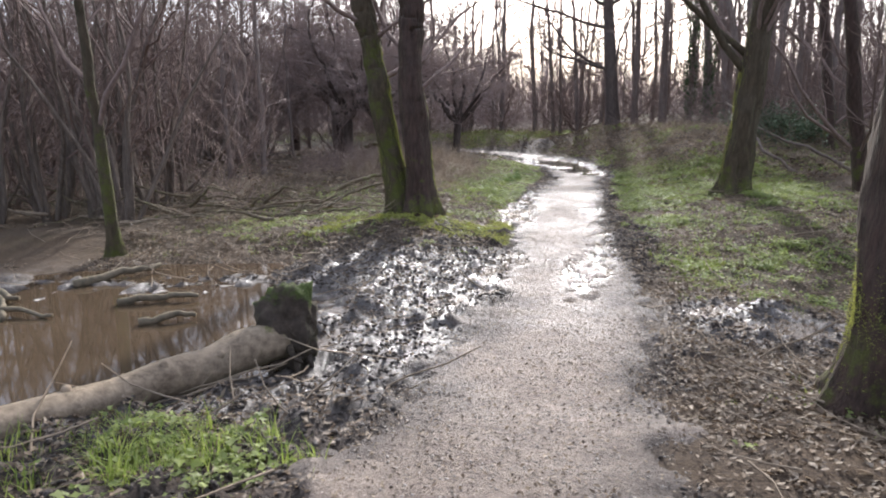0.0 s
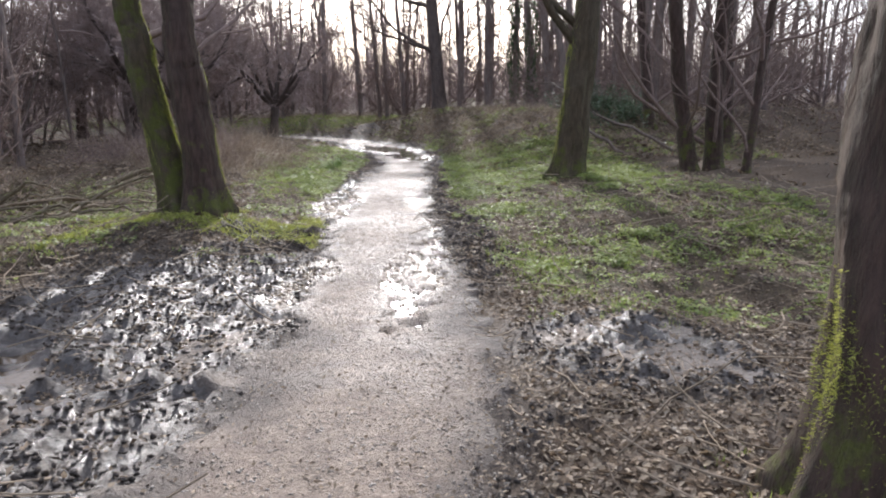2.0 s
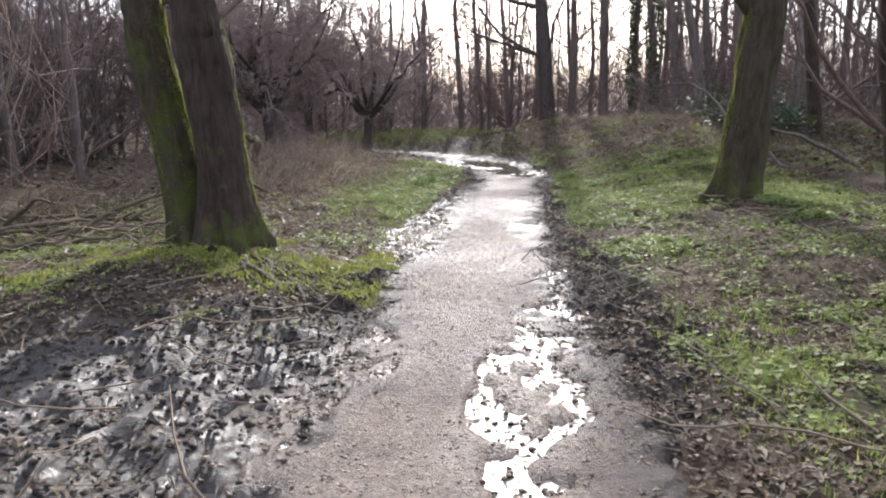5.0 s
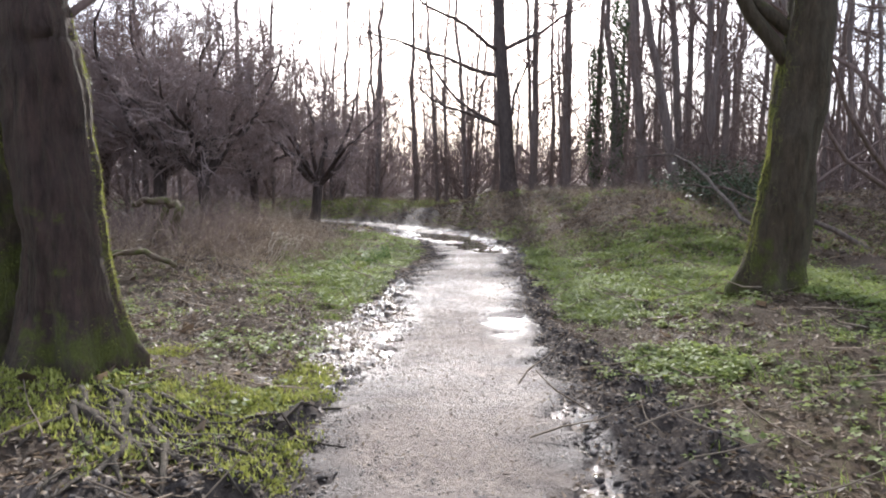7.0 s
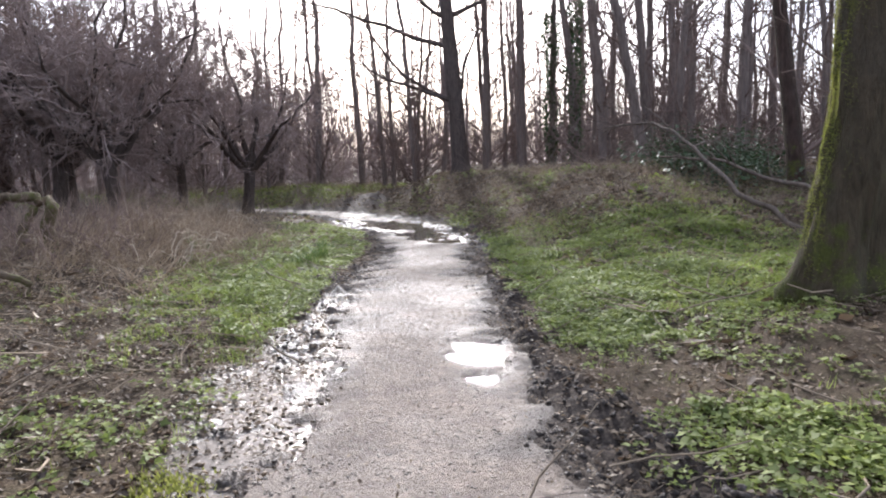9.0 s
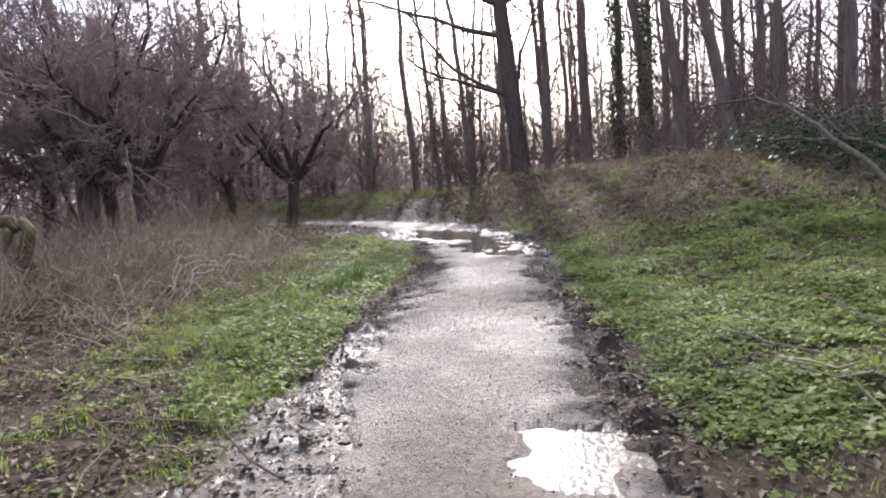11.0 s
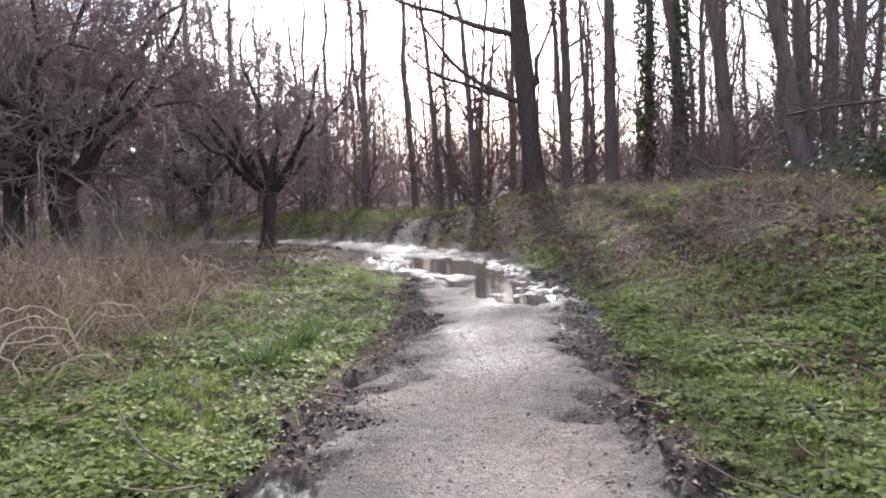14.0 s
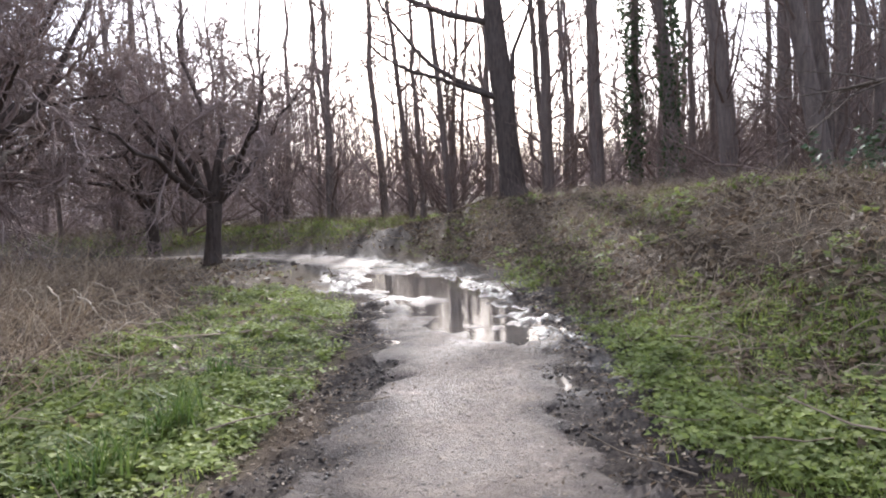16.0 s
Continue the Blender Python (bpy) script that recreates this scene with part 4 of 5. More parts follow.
tangle("undergrowth", 4000, (-24, -2, 40, 60), 8.0, 0.016, TWIG_HAZED, "brown bare scrub behind the hawthorns", 70, 0.0, 4.6)
tangle("undergrowth", 1900, (-22, -4.5, 15, 19), 6.0, 0.011, TWIG, "brown tangle of bare twigs in the thicket", 68, -0.1, 4.6)
tangle("undergrowth", 5000, (-26, -11, 18, 48), 7.0, 0.011, TWIG_HAZED, "brown tangle of bare twigs in the thicket", 61, -0.1, 7.5)
tangle("undergrowth", 7500, (-16, 42, 49, 74), 5.0, 0.018, TWIG_HAZED, "brown tangle of bare twigs in the distance", 62)
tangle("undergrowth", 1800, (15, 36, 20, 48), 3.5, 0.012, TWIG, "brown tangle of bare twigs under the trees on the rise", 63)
tangle("undergrowth", 6000, (-22, -1.0, 35, 52), 12.0, 0.014, TWIG_HAZED, "brown tangle of bare twigs high in the thicket", 64, 1.5, 6.5)
tangle("undergrowth", 2200, (-4, 6.5, 47, 62), 7.0, 0.015, TWIG_HAZED, "brown tangle of bare twigs behind the hawthorn", 65, 0.2)

# ---- things lying about ----


def lump(sub, size, rough, seed, flat=0.0):
    """A knobbly block: a ball pushed about by noise."""
    b = bmesh.new()
    bmesh.ops.create_icosphere(b, subdivisions=sub, radius=1)
    noise.seed_set(seed)
    v = []
    for q in b.verts:
        k = 1 + rough * noise.fractal(q.co * 1.6, 1.0, 2.0, 5) + 0.5 * rough * noise.noise(q.co * 5)
        c = q.co * k
        c.z = max(c.z, -flat) if flat else c.z
        v.append((c.x * size[0], c.y * size[1], c.z * size[2]))
    t = np.array([[q.index for q in f.verts] for f in b.faces])
    b.free()
    return np.array(v), t


def log_thing():
    global rng
    rng = np.random.default_rng(41)
    o = np.array((-2.2, 4.6, lie(-2.2, 4.6)))
    root = empty_thing("fallen_log", o, "pale barkless fallen log with mossy upright root end", "log")
    pts = np.array([(-3.6, 2.8, -0.3), (-3.1, 3.45, -0.36), (-2.75, 3.95, -0.42), (-2.4, 4.5, -0.47), (-2.05, 4.98, -0.48), (-1.75, 5.35, -0.46), (-1.45, 5.66, -0.42)]) - o
    fine = np.stack([np.interp(np.linspace(0, 6, 40), np.arange(7), pts[:, i]) for i in range(3)], 1)
    fine[:, 2] += 0.012 * np.sin(np.arange(40) * 0.6)
    fine[:, 0] += 0.012 * np.sin(np.arange(40) * 0.37)
    g = Geo()
    tube(g, fine, np.linspace(0.125, 0.165, 40) * (1 + 0.05 * np.sin(np.arange(40) * 0.8)), 18, lambda u, a: 1 + 0.05 * np.cos(3 * a + 4 * u) + 0.035 * np.cos(7 * a + 6 * u) + 0.03 * np.cos(9 * a - 3 * u), 0.05, np.clip(np.linspace(-0.9, 0.8, 40), 0, 1))
    part("trunk", g, LOGWOOD, root)
    for k, f in enumerate((9, 17, 24, 30)):
        g = Geo()
        w = (0.3, 2.0, 1.1, 0.7)[k]
        way = np.array((math.cos(w) * 0.75, -math.cos(w) * 0.6, math.sin(w)))
        tube(g, np.array([fine[f] + way * 0.1, fine[f] + way * 0.16, fine[f] + way * 0.185]), np.array([0.05, 0.035, 0.015]), 9, wob=0.2)
        part("knot", g, LOGWOOD, root, "sawn branch knot")
    g = Geo()
    v, t = lump(4, (0.27, 0.22, 0.37), 0.38, 8)
    at = np.array((-1.36, 5.75, -0.34)) - o
    g.add(v + at, t=t, w=np.clip((v[:, 2] - 0.12) / 0.2, 0, 1) * 1.2)
    part("root_end", g, ROOTWOOD, root, "dark broken root end with moss on top")
    for s in range(9):
        g = Geo()
        w = rng.uniform(0, 6.28)
        tube(g, bent(at + np.array((0.1 * math.cos(w), 0.1 * math.sin(w), rng.uniform(-0.2, 0.05))), (math.cos(w), 0.8 * math.sin(w), rng.uniform(-1.0, 0.1)), rng.uniform(0.25, 0.38), 5, 0.3, -0.12), np.linspace(0.055, 0.012, 6), 6, wob=0.25)
        part("root", g, ROOTWOOD, root)


log_thing()


def stick(name, pts, r0, r1, mat, label, category="branch", group="", sides=7, twigs=0, moss=None, seed=0):
    """A fallen branch along rough points given over the ground."""
    global rng
    rng = np.random.default_rng(seed)
    p = np.array(pts, float)
    base = np.array((p[0, 0], p[0, 1], lie(p[0, 0], p[0, 1])))
    n = 4 * (len(p) - 1) + 1
    f = np.stack([np.interp(np.linspace(0, len(p) - 1, n), np.arange(len(p)), p[:, i]) for i in range(3)], 1)
    f[:, 2] += height(f[:, 0], f[:, 1], False)
    f[1:-1] += rng.normal(0, 0.012 + 0.15 * r0, (n - 2, 3))
    f -= base
    root = empty_thing(name, base, label, category, group)
    g = Geo()
    rr = np.linspace(r0, r1, n)
    tube(g, f, rr, sides, wob=0.18, moss=moss)
    part("stem", g, mat, root)
    if twigs:
        c = Geo()
        boughs(c, c, f, rr, 2, (twigs, 4), (0.2, 1), 0.4, 0.7, 0.02, 0.2)
        tagged(part("spray", c, mat, root), kind="stuff")
    return root


# drowned branches in the pool
for k, (a, b, r) in enumerate((((-4.9, 8.7, 0.02), (-4.1, 9.6, 0.1), 0.07), ((-3.9, 7.8, 0.03), (-3.0, 8.0, 0.05), 0.055), ((-3.3, 7.0, 0.03), (-2.75, 7.2, 0.05), 0.05), ((-5.5, 7.5, 0.02), (-4.4, 7.3, 0.04), 0.04), ((-6.2, 8.4, 0.02), (-5.2, 8.0, 0.05), 0.06), ((-4.9, 7.2, 0.02), (-5.6, 8.2, 0.05), 0.035))):
    def over(q):
        return (q[0], q[1], POND_LEVEL + q[2] - lie(q[0], q[1]))
    mid = [(u + v) / 2 + 0.04 for u, v in zip(a, b)]
    stick("drowned_branch", (over(a), over(mid), over(b)), r, r * 0.5, DEADWOOD, "dark wet branch lying in the brown pool", group="branches in the pool", seed=500 + k)
# snag and mossy dead limbs by the sedge
stick("dead_snag", ((-1.62, 22.3, -0.1), (-1.66, 22.3, 0.45), (-1.6, 22.25, 0.75), (-1.8, 22.3, 0.92), (-2.2, 22.4, 0.98), (-2.5, 22.5, 0.85)), 0.11, 0.06, SNAGWOOD, "mossy dead snag bent over among dry sedge", moss=0.7, seed=520, sides=9)
stick("dead_snag", ((-2.15, 22.2, -0.05), (-2.05, 22.25, 0.4), (-1.85, 22.3, 0.8)), 0.08, 0.07, SNAGWOOD, "mossy leaning dead stump among dry sedge", moss=0.6, seed=524, sides=9)
stick("dead_branch", ((-3.2, 18.6, 0.0), (-2.3, 19.2, 0.22), (-1.6, 19.6, 0.3), (-1.1, 19.5, 0.12)), 0.065, 0.04, SNAGWOOD, "mossy fallen branch among leaf litter", moss=0.7, seed=521)
stick("dead_branch", ((10.6, 20.2, 0.0), (9.9, 21.0, 0.55), (9.95, 22.4, 1.1), (9.9, 23.8, 1.45), (9.3, 25.0, 1.3)), 0.055, 0.02, BARK, "bare fallen branch leaning over the bank", twigs=9, seed=522)
stick("dead_branch", ((12.2, 20.0, 0.0), (11.2, 20.9, 0.6), (10.4, 22.0, 0.9), (9.8, 23.4, 0.75)), 0.06, 0.02, BARK, "bare fallen branch leaning over the bank", twigs=9, seed=523)
lay = np.random.default_rng(9)
for k in range(64):
    x, y = lay.uniform(-8.5, -2.2), lay.uniform(13.2, 17.6)
    a, ln = lay.normal(0, 0.45) + (3.14 if lay.random() < 0.5 else 0), lay.uniform(0.9, 2.6)
    h = lay.uniform(0.05, 0.75) * (1 if k % 2 else 0.4)
    stick("dead_branch", ((x, y, h * lay.uniform(0, 0.6)), (x + 0.5 * ln * math.cos(a), y + 0.5 * ln * math.sin(a), h), (x + ln * math.cos(a), y + ln * math.sin(a), h * lay.uniform(0.2, 1.3))), lay.uniform(0.02, 0.05), 0.01, DEADWOOD if k % 3 else TWIG_TAN,
          "mossy fallen branch in a heap under the thicket", group="fallen branches under the thicket", moss=0.5, twigs=4, seed=540 + k, sides=6)

# ---- ground cover ----
cover = np.random.default_rng(13)


def scatter(name, temps, x, y, z, scale, mat, label, category, tilt=0.25, smooth_shade=False, normal_turn=True):
    """One joined mesh of many small pieces at the given places."""
    g = Geo()
    n = len(x)
    kind = cover.integers(0, len(temps), n)
    for k, (tv, tt) in enumerate(temps):
        s = np.flatnonzero(kind == k)
        if not len(s):
            continue
        m = len(s)
        a = cover.uniform(0, 2 * math.pi, m)
        b, c = cover.normal(0, tilt, m), cover.normal(0, tilt, m)
        v = tv[None] * scale[s][:, None, None]
        vx, vy, vz = v[..., 0], v[..., 1], v[..., 2]
        vy, vz = vy * np.cos(b)[:, None] - vz * np.sin(b)[:, None], vy * np.sin(b)[:, None] + vz * np.cos(b)[:, None]
        vx, vz = vx * np.cos(c)[:, None] + vz * np.sin(c)[:, None], -vx * np.sin(c)[:, None] + vz * np.cos(c)[:, None]
        vx, vy = vx * np.cos(a)[:, None] - vy * np.sin(a)[:, None], vx * np.sin(a)[:, None] + vy * np.cos(a)[:, None]
        w = np.stack([vx + x[s][:, None], vy + y[s][:, None], vz + z[s][:, None]], -1).reshape(-1, 3)
        t = (tt[None] + (np.arange(m) * len(tv))[:, None, None]).reshape(-1, 3)
        g.add(w, t=t)
    ob = new(name, g.mesh(name, mat, smooth_shade))
    return tagged(ob, label, category, kind="stuff")


def simple_leaf(length, width, fold, curl):
    v = np.array([(-length / 2, 0, curl), (0, -width / 2, fold), (length / 2, 0, curl * 0.6), (0, width / 2, fold * 0.7), (0, 0, 0)])
    return v, np.array([(0, 1, 4), (1, 2, 4), (2, 3, 4), (3, 0, 4)])


def flat_leaf(length, width, fold):
    v = np.array([(-length / 2, 0, 0), (-0.05 * length, -width / 2, fold), (length / 2, 0, 0.3 * fold), (0.1 * length, width / 2, fold)])
    return v, np.array([(0, 1, 2), (0, 2, 3)])


def joined(pieces):
    v, t, n = [], [], 0
    for a, b in pieces:
        v.append(a)
        t.append(b + n)
        n += len(a)
    return np.concatenate(v), np.concatenate(t)


def blade(h, w, bend, az, ox, oy, steps=3):
    v, t = [], []
    for k in range(steps + 1):
        f = k / steps
        r, z = bend * h * f ** 2, h * f * (1 - 0.35 * bend * f)
        ww = w * (1 - f) / 2
        v += [(r, -ww, z), (r, ww, z)]
    for k in range(steps):
        a = 2 * k
        t += [(a, a + 2, a + 3), (a, a + 3, a + 1)]
    v = np.array(v)
    c, s = math.cos(az), math.sin(az)
    return np.stack([v[:, 0] * c - v[:, 1] * s + ox, v[:, 0] * s + v[:, 1] * c + oy, v[:, 2]], 1), np.array(t)


def tuft(n, h, w, bend, spread, steps=2):
    return joined([blade(h * cover.uniform(0.5, 1.1), w, bend * cover.uniform(0.3, 1.5), cover.uniform(0, 6.28), cover.normal(0, spread), cover.normal(0, spread), steps) for _ in range(n)])


def clod_shape_small():
    v = np.array([(1, 0, 0), (-1, 0, 0), (0, 1, 0), (0, -1, 0), (0, 0, 0.6), (0, 0, -0.6)]) * 0.02 * cover.uniform(0.6, 1.3, (6, 3))
    return v, np.array([(0, 2, 4), (2, 1, 4), (1, 3, 4), (3, 0, 4), (2, 0, 5), (1, 2, 5), (3, 1, 5), (0, 3, 5)])


def lobed_leaf(size, fold):
    """A three-lobed leaf on the tip of its stalk."""
    v = np.array([(0, 0, 0), (0.35, -0.5, fold), (0.55, -0.22, 0.3 * fold), (1.0, 0, -0.6 * fold), (0.55, 0.22, 0.3 * fold), (0.35, 0.5, fold), (0.42, 0, -0.3 * fold)]) * size
    return v, np.array([(0, 1, 6), (1, 2, 6), (2, 3, 6), (3, 4, 6), (4, 5, 6), (5, 0, 6)])


def herb(n, size, tall):
    out = []
    for _ in range(n):
        a = cover.uniform(0, 6.28)
        r = cover.uniform(0, 0.06)
        v, t = lobed_leaf(size * cover.uniform(0.65, 1.25), cover.uniform(-0.05, 0.25))
        q = Euler((cover.normal(0, 0.28), cover.normal(0, 0.28), a)).to_matrix()
        out.append((v @ np.array(q).T + np.array((r * math.cos(a), r * math.sin(a), tall * cover.uniform(0.2, 1))), t))
    return joined(out)


def strewn(n, box, weight):
    """n places in the box, kept in proportion to weight(x, y, d)."""
    xs, ys = [], []
    have = 0
    while have < n:
        x, y = cover.uniform(box[0], box[1], 40000), cover.uniform(box[2], box[3], 40000)
        d = beside(x, y)
        k = cover.random(40000) < weight(x, y, d)
        xs.append(x[k])
        ys.append(y[k])
        have += int(k.sum())
    return np.concatenate(xs)[:n], np.concatenate(ys)[:n]


def dry(x, y, d):
    """1 on land, 0 in water."""
    w = np.ones(len(x))
    for pool in POOLS:
        w = w * (pool_field(x, y, pool) > 1.05)
    pf = np.sqrt(((x - POND_AT[0]) / POND_AT[2]) ** 2 + ((y - POND_AT[1]) / POND_AT[3]) ** 2) + 0.5 * fbm(x, y, 0.8, 3)
    return w * (pf > 1.0)


def lift(x, y):
    """Height of the path's crown over the soil."""
    d = np.abs(beside(x, y))
    return np.where(d < 1.25, 0.024 * (1 - smooth(d, 0.75, 1.15)), 0)


def near(y):
    return np.clip(1.15 - y / 34, 0.15, 1)


def litter_weight(x, y, d):
    ad = np.abs(d)
    return dry(x, y, d) * near(y) * (0.07 + 0.22 * (1 - smooth(y, 5, 11)) + 0.75 * smooth(ad + 0.5 * fbm(x, y, 1.4, 3), 0.5, 1.4)) * (0.35 + 0.65 * (fbm(x, y, 0.7, 3) > -0.1)) * (1 - 0.35 * green_at(x, y, d)) * (1 - 0.75 * np.clip(wet_at(x, y, d), 0, 1) * mud_at(x, y, d))


x, y = strewn(175000, (-5.5, 8.5, 1.4, 29), litter_weight)
scatter("leaf_litter", [flat_leaf(0.075, 0.045, 0.012), flat_leaf(0.055, 0.04, -0.01), flat_leaf(0.1, 0.03, 0.01), flat_leaf(0.045, 0.035, 0.012)],
        x, y, height(x, y) + 0.008 + lift(x, y), cover.uniform(0.45, 1.05, len(x)) * (0.5 + 0.5 * smooth(np.abs(beside(x, y)), 0.7, 1.3)), LITTER, "brown dead leaves strewn over the woodland floor", "leaf litter", 0.35)
x, y = strewn(26000, (-20, 34, 12, 60), lambda x, y, d: smooth(np.abs(d), 1.3, 2.5) * dry(x, y, d) * (0.3 + 0.7 * (y > 20)))
scatter("leaf_litter", [simple_leaf(0.16, 0.09, 0.03, 0.025), simple_leaf(0.12, 0.08, -0.02, 0.03)], x, y, height(x, y, False) + 0.02, cover.uniform(0.7, 1.4, len(x)), LITTER, "brown dead leaves on the bank and under the thicket", "leaf litter", 0.4)

x, y = strewn(24000, (6.5, 18, 19, 42), lambda x, y, d: smooth(d, 1.5, 3) * (0.3 + 0.7 * (fbm(x, y, 0.8, 3) > -0.05)))
scatter("leaf_litter", [flat_leaf(0.13, 0.07, 0.03), flat_leaf(0.1, 0.06, -0.02), flat_leaf(0.2, 0.03, 0.02)], x, y, height(x, y, False) + 0.02, cover.uniform(0.6, 1.3, len(x)), LITTER, "brown dead leaves and stalks on the bank", "leaf litter", 0.5)
x, y = strewn(15000, (-5, 10, 2.5, 48), lambda x, y, d: dry(x, y, d) * smooth(np.abs(d), 0.95, 1.3) * green_at(x, y, d) * (0.12 + 0.88 * (fbm(x, y, 0.7, 3) > 0.06)) * near(y) * (1 - 0.93 * np.exp(-(((x - 0.1) / 1.7) ** 4 + ((y - 12.7) / 2.0) ** 4))))
scatter("grass", [tuft(7, 0.11, 0.007, 0.6, 0.03), tuft(6, 0.15, 0.007, 0.7, 0.03), tuft(8, 0.08, 0.008, 0.5, 0.035)], x, y, height(x, y) - 0.01, cover.uniform(0.6, 1.2, len(x)), GRASS, "fresh green grass tufts on the verges", "grass", 0.15)
x, y = strewn(24000, (-4, 10.5, 2.5, 31), lambda x, y, d: dry(x, y, d) * smooth(np.abs(d), 1.0, 1.35) * np.clip(green_at(x, y, d) * 1.2, 0, 1) * (0.12 + 0.88 * (fbm(x + 31, y, 0.6, 3) > -0.04)) * near(y) * (1 - 0.96 * np.exp(-(((x - 0.1) / 1.7) ** 4 + ((y - 12.7) / 2.0) ** 4))) * (0.25 + 0.75 * smooth(y, 4.5, 6)))
scatter("herbs", [herb(10, 0.05, 0.08), herb(9, 0.06, 0.1), herb(12, 0.045, 0.06), herb(10, 0.045, 0.04)], x, y, height(x, y) - 0.01, cover.uniform(0.6, 1.15, len(x)), HERB, "low green woodland herbs beside the path", "herbs", 0.15)

x, y = strewn(3000, (-12, 9, 42, 51), lambda x, y, d: (np.abs(d) > 1.3) * smooth(y - 0.25 * np.abs(x - 4), 41.5, 43.5) * (1 - 0.8 * smooth(y, 47, 51)))
scatter("grass", [tuft(7, 0.12, 0.022, 0.6, 0.12), tuft(6, 0.16, 0.02, 0.7, 0.14)], x, y, height(x, y, False) - 0.02, cover.uniform(0.6, 1.2, len(x)), GRASS, "bright green grass on the far bank", "grass", 0.15)

# moss at the feet of the trees
x, y = strewn(3200, (-2.4, 1.5, 11.4, 14.2), lambda x, y, d: (d < -0.9) * np.clip(1.4 * np.exp(-(((x - 0.12) / 0.6) ** 2 + ((y - 12.35) / 0.5) ** 2) * (fbm(x, y, 1.6, 3) > -0.08)) + 0.8 * np.exp(-(((x + 1.3) / 0.5) ** 2 + ((y - 12.8) / 0.5) ** 2)), 0, 1))
scatter("moss", [tuft(14, 0.035, 0.012, 0.6, 0.03, 1)], x, y, height(x, y), cover.uniform(0.8, 1.6, len(x)), MOSS, "bright yellow-green moss at the tree's foot", "moss", 0.2)

x, y = strewn(2600, (6, 16, 19, 40), lambda x, y, d: (d > 1.6) * (fbm(x + 11, y, 0.55, 3) > 0.0) * (0.35 + 0.65 * (y < 31)))
scatter("grass", [tuft(9, 0.14, 0.009, 0.8, 0.05), tuft(8, 0.18, 0.009, 1.0, 0.06)], x, y, height(x, y, False) - 0.01, cover.uniform(0.6, 1.2, len(x)), GRASS, "thin grass on the leafy bank", "grass", 0.2)

# dry sedge and bracken
def sedge_weight(x, y, d):
    return (d < -2.6) * np.clip(1.3 * np.exp(-(((x + 0.9) / 1.6) ** 2 + ((y - 24.6) / 3.0) ** 2)) + 0.5 * np.exp(-(((x + 1) / 1.6) ** 2 + ((y - 30) / 2.5) ** 2)), 0, 1)


x, y = strewn(4000, (-6, 3, 17, 34), sedge_weight)
scatter("dry_sedge", [tuft(8, 0.7, 0.022, 1.9, 0.12, 5), tuft(7, 0.9, 0.02, 1.6, 0.12, 5), tuft(6, 0.6, 0.018, 2.3, 0.14, 5)], x, y, height(x, y, False) - 0.03, cover.uniform(0.35, 0.85, len(x)), STRAW, "tangled dry brown sedge and fern", "sedge", 0.85)
x, y = strewn(3000, (6, 24, 19, 46), lambda x, y, d: (d > 2.4) * (0.25 + 0.75 * (fbm(x, y, 0.5, 3) > 0.03)) * smooth(d, 2.2, 4.5))
scatter("dry_bracken", [tuft(6, 0.5, 0.011, 1.5, 0.1, 4), tuft(5, 0.4, 0.01, 1.9, 0.12, 4), tuft(7, 0.3, 0.01, 1.0, 0.1, 3)], x, y, height(x, y, False) - 0.03, cover.uniform(0.5, 1.1, len(x)), STRAW, "dry brown bracken and bramble stems on the bank", "bracken", 0.4)
x, y = strewn(900, (-8, 8, 42, 52), lambda x, y, d: (d > 1.5) * 0.8)
scatter("dry_bracken", [tuft(7, 0.5, 0.012, 1.2, 0.1, 4)], x, y, height(x, y, False) - 0.03, cover.uniform(0.5, 1.2, len(x)), STRAW, "pale dry grass on the far bank", "grass", 0.3)

# pale stems that stick out of the sedge
cane = np.random.default_rng(23)
for k in range(60):
    x, y = cane.normal(-0.4, 0.9), cane.uniform(21.3, 27.5)
    if float(beside([x], [y])[0]) > -3.0:
        x -= 1.0
    a, ln, h = cane.uniform(-1.2, 1.2), cane.uniform(0.4, 1.0), cane.uniform(0.12, 0.5)
    stick("dry_cane", ((x, y, 0.0), (x + 0.35 * ln * math.cos(a), y + 0.35 * ln * math.sin(a), h), (x + 0.8 * ln * math.cos(a), y + 0.8 * ln * math.sin(a), 0.9 * h), (x + ln * math.cos(a), y + ln * math.sin(a), 0.25 * h)),
          0.012, 0.005, PALE, "pale dry arching stem in the sedge", "stem", "pale stems in the sedge", 5, seed=700 + k)
tangle("brambles", 1500, (-4.5, -0.2, 20.5, 28), 0.8, 0.007, TWIG, "brown bramble tangle in the sedge", 66, -0.05, 3.2, 0.36)
tangle("brambles", 1500, (8, 22, 23, 40), 0.9, 0.008, TWIG, "brown bramble tangle on the bank", 67, -0.05, 3.0, 0.3)

# lush grass below the log
for k in range(30):
    x, y = cane.normal(-1.6, 0.4), cane.normal(3.45, 0.24)
    v, t = tuft(18, 0.28, 0.012, 0.8, 0.05, 4)
    g = Geo()
    g.add(v, t=t)
    ob = new("grass_tuft", g.mesh("grass_tuft", GRASS, False))
    ob.location = (x, y, lie(x, y) - 0.03)
    tagged(ob, "lush bright green grass tuft beside the log", "grass", "grass tufts by the log")

# bits lying in the wet
x, y = strewn(3200, (-2, 4.6, 5.5, 19.5), lambda x, y, d: np.maximum.reduce([pool_field(x, y, p) < 1.1 for p in POOLS if p[7] > 2]) * 1.0)
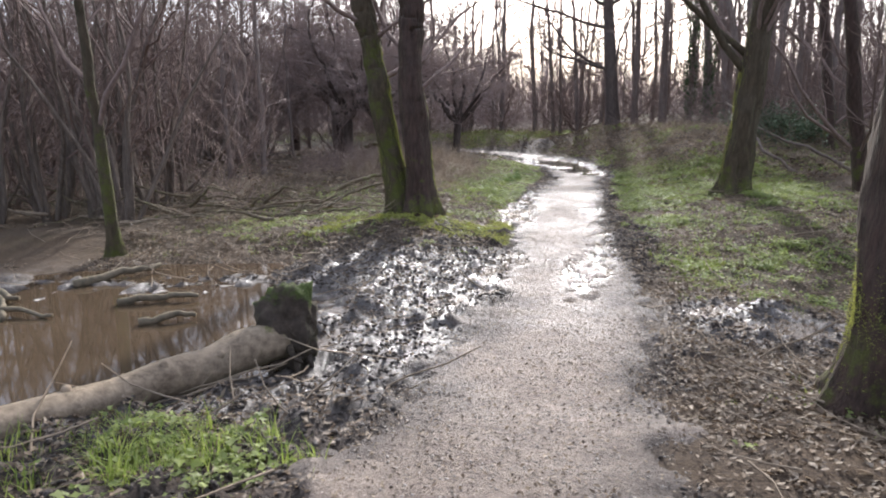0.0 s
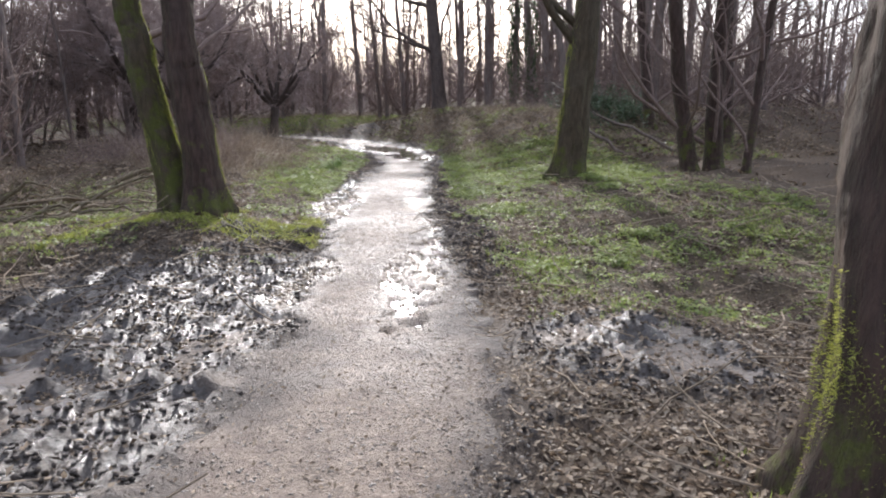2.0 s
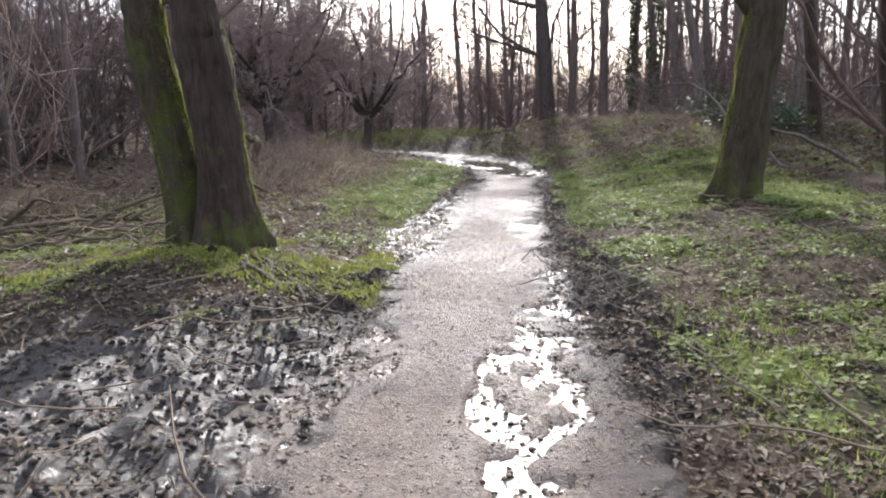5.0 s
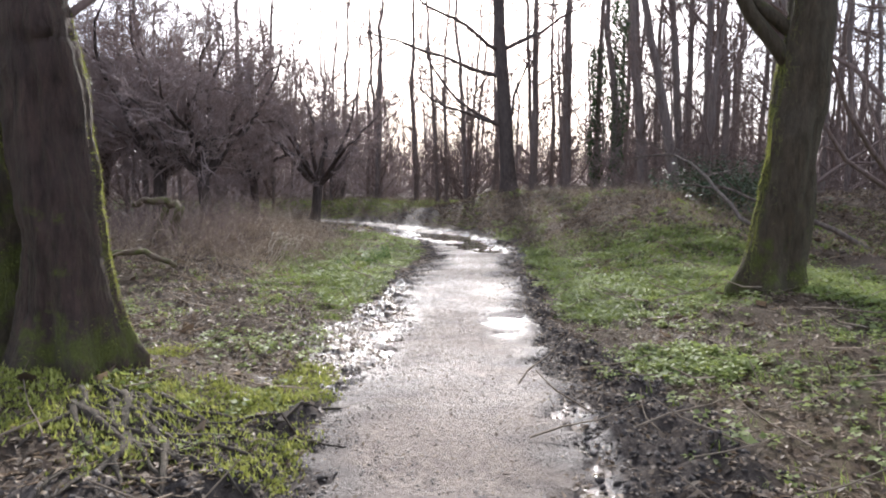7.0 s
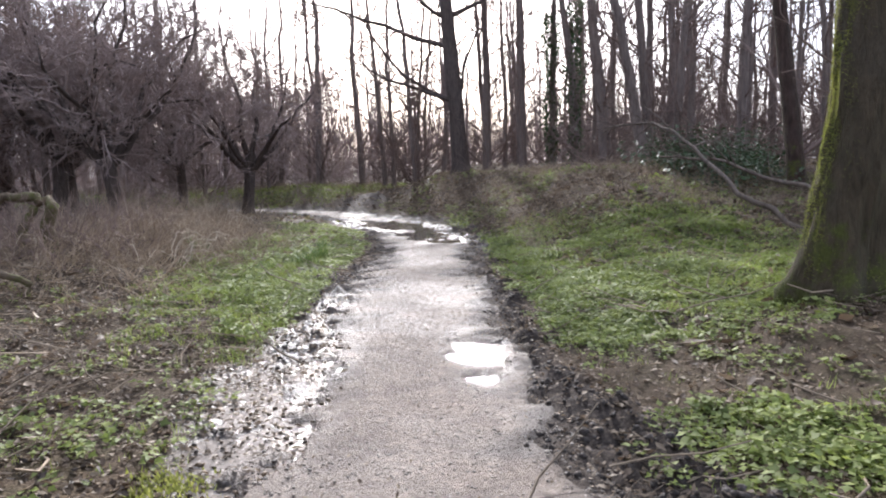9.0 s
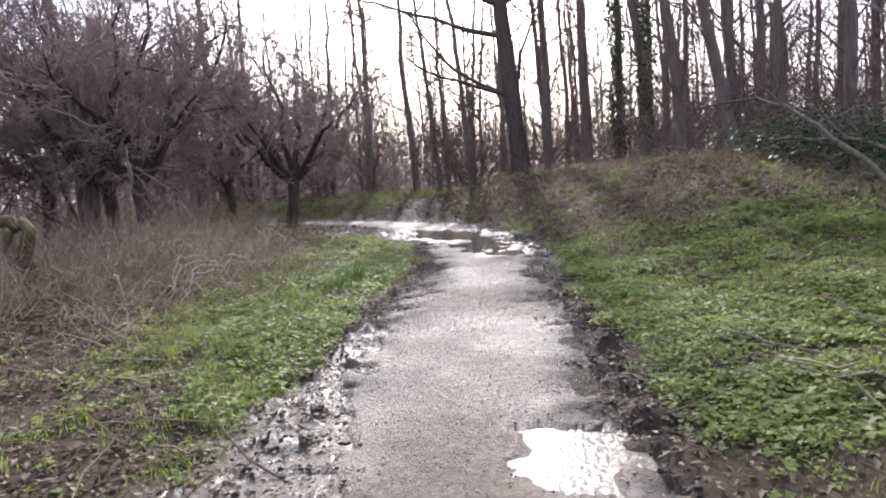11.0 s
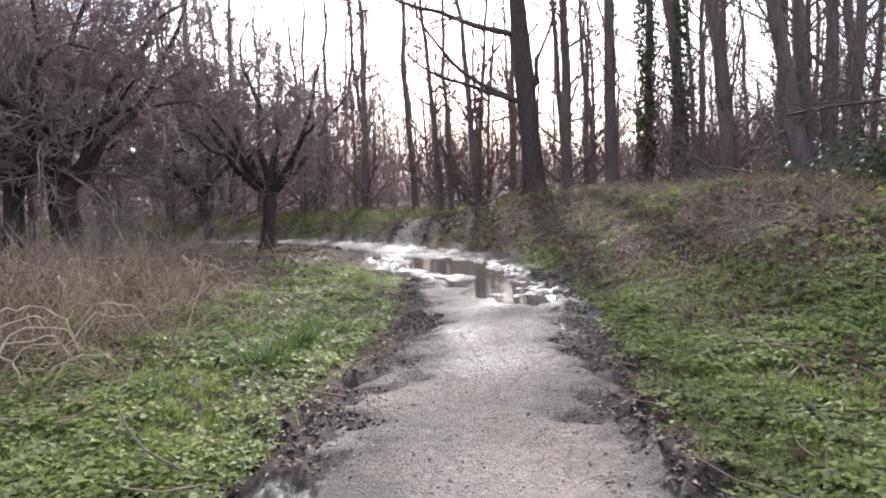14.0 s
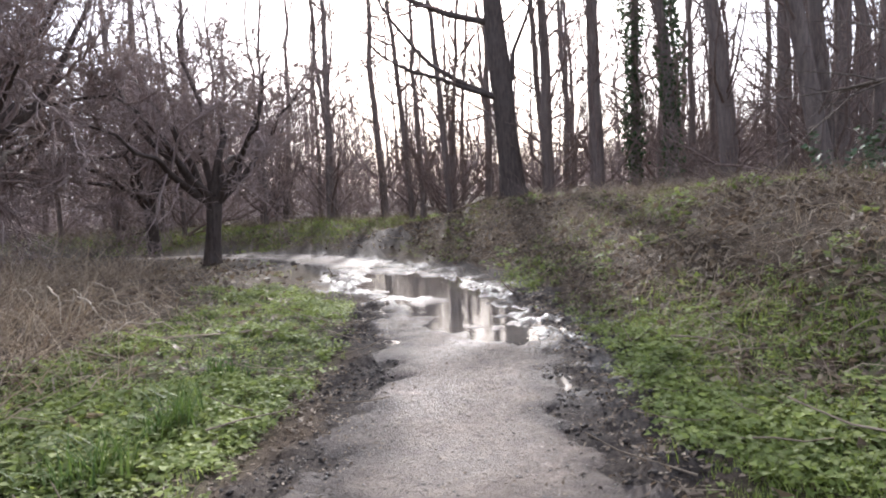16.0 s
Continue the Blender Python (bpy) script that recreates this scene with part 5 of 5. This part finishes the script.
scatter("wet_litter", [flat_leaf(0.06, 0.035, 0.012), flat_leaf(0.045, 0.03, -0.01), clod_shape_small(), flat_leaf(0.09, 0.012, 0.006)], x, y, np.maximum(height(x, y), np.select([pool_field(x, y, p) < 1.1 for p in POOLS], [p[5] for p in POOLS], -9)) + 0.006,
        cover.uniform(0.4, 1.1, len(x)), LITTER, "wet leaf scraps and mud crumbs lying in the puddles", "leaf litter", 0.3)

# low cover on the bank
x, y = strewn(450, (6.5, 15, 21, 38), lambda x, y, d: (d > 1.8) * (fbm(x + 31, y, 0.5, 3) > 0.02) * 1.0)
scatter("herbs", [herb(9, 0.09, 0.12), herb(7, 0.1, 0.15)], x, y, height(x, y, False) - 0.01, cover.uniform(0.6, 1.2, len(x)), HERB, "low green brambles and herbs on the bank", "herbs", 0.2)
x, y = strewn(4200, (6.0, 14, 22, 38), lambda x, y, d: (d > 2.0) * 1.0)
scatter("dry_bracken", [tuft(6, 0.35, 0.014, 1.8, 0.12, 3), tuft(6, 0.25, 0.014, 1.4, 0.12, 3)], x, y, height(x, y, False) - 0.02, cover.uniform(0.5, 1.1, len(x)), STRAW, "flattened dry bracken on the bank", "bracken", 0.6)

x, y = strewn(520, (11.2, 14.5, 23, 28.5), lambda x, y, d: np.exp(-(((x - 12.8) / 1.3) ** 2 + ((y - 25.8) / 1.6) ** 2)))
scatter("brambles", [herb(12, 0.09, 0.7), herb(12, 0.08, 1.0), herb(10, 0.09, 0.45)], x, y, height(x, y, False), cover.uniform(0.7, 1.3, len(x)), IVY, "dark green leafy bramble thicket on the bank", "brambles", 0.3)


def ivy(x, y, r, top, seed):
    """Ivy leaves round a trunk on the rise."""
    n = 2600
    q = np.random.default_rng(seed)
    a, z = q.uniform(0, 6.28, n), top * q.random(n) ** 0.8
    k = r + np.abs(q.normal(0, 0.2, n)) * (0.5 + 0.5 * np.sin(1.7 * z + seed)) + 0.01
    ob = scatter("ivy", [lobed_leaf(0.1, 0.2), lobed_leaf(0.13, 0.1), lobed_leaf(0.08, 0.2)], x + k * np.cos(a), y + k * np.sin(a), lie(x, y) + z, q.uniform(0.7, 1.4, n), IVY, "dark evergreen ivy climbing a woodland trunk", "ivy", 1.2)
    return ob


ivy(14.65, 38, 0.2, 9.5, 1)
ivy(14.4, 40, 0.16, 7.0, 4)

# strap-leaved clumps
for x, y, h in ((2.62, 23.5, 0.44), (2.5, 23.25, 0.36), (2.35, 22.65, 0.4), (2.2, 22.45, 0.32), (2.75, 24.7, 0.3), (1.6, 21.5, 0.24), (0.4, 23.3, 0.5), (0.25, 23.5, 0.42)):
    v, t = tuft(60, h, 0.018, 0.8, 0.08, 4)
    g = Geo()
    g.add(v, t=t)
    ob = new("leaf_clump", g.mesh("leaf_clump", STRAP, False))
    ob.location = (x, y, lie(x, y) - 0.03)
    tagged(ob, "dark green clump of strap-shaped leaves in the grass", "plant", "strap-leaved clumps")

# stones, twigs and clods
def stone_shape():
    v = np.array([(1, 0, 0), (-1, 0, 0), (0, 1, 0), (0, -1, 0), (0, 0, 0.6), (0, 0, -0.6)]) * cover.uniform(0.7, 1.2, (6, 3))
    return v, np.array([(0, 2, 4), (2, 1, 4), (1, 3, 4), (3, 0, 4), (2, 0, 5), (1, 2, 5), (3, 1, 5), (0, 3, 5)])


x, y = strewn(9000, (-1.5, 7, 1.4, 27), lambda x, y, d: (np.abs(d) < 0.95) * dry(x, y, d) * near(y))
scatter("path_gravel", [stone_shape() for _ in range(4)], x, y, height(x, y) + 0.022, cover.uniform(0.005, 0.016, len(x)), PEBBLE, "small stones and grit trodden into the path", "gravel", 0.3)


def clod_shape():
    b = bmesh.new()
    bmesh.ops.create_icosphere(b, subdivisions=1, radius=1)
    v = np.array([q.co[:] for q in b.verts]) * cover.uniform(0.65, 1.25, (12 if len(b.verts) == 12 else len(b.verts), 1)) * np.array((1, 0.75, 0.55))
    t = np.array([[q.index for q in f.verts] for f in b.faces])
    b.free()
    return v, t


x, y = strewn(13000, (-4, 7, 2.5, 29), lambda x, y, d: dry(x, y, d) * mud_at(x, y, d) * smooth(np.abs(d) + 0.7 * fbm(x, y, 1.5, 3), 0.55, 1.2) * near(y))
ob = scatter("mud_clods", [clod_shape() for _ in range(5)], x, y, height(x, y), cover.uniform(0.008, 0.032, len(x)), SOIL, "lumps of wet trampled mud", "mud", 0.4)
for key, value in (("mud", 1.0), ("wet", 0.4)):
    ob.data.attributes.new(key, "FLOAT", "POINT").data.foreach_set("value", np.full(len(ob.data.vertices), value, np.float32))


def twig_shape(length, r):
    g = Geo()
    tube(g, bent((-length / 2, 0, 0), (1, 0, 0.05), length, 3, 0.18, -0.02), np.linspace(r, r * 0.5, 4), 3, cap=False)
    q = np.concatenate(g.q)
    return np.concatenate(g.v), np.concatenate([q[:, [0, 1, 2]], q[:, [0, 2, 3]]])


x, y = strewn(2600, (-7, 10, 1.4, 34), lambda x, y, d: dry(x, y, d) * near(y) * smooth(np.abs(d), 0.6, 1.4))
scatter("fallen_twigs", [twig_shape(0.35, 0.005), twig_shape(0.55, 0.007), twig_shape(0.22, 0.004), twig_shape(0.8, 0.009)], x, y, height(x, y) + 0.012 + lift(x, y), cover.uniform(0.5, 1.3, len(x)), TWIG_TAN, "small fallen twigs on the ground", "twigs", 0.08)
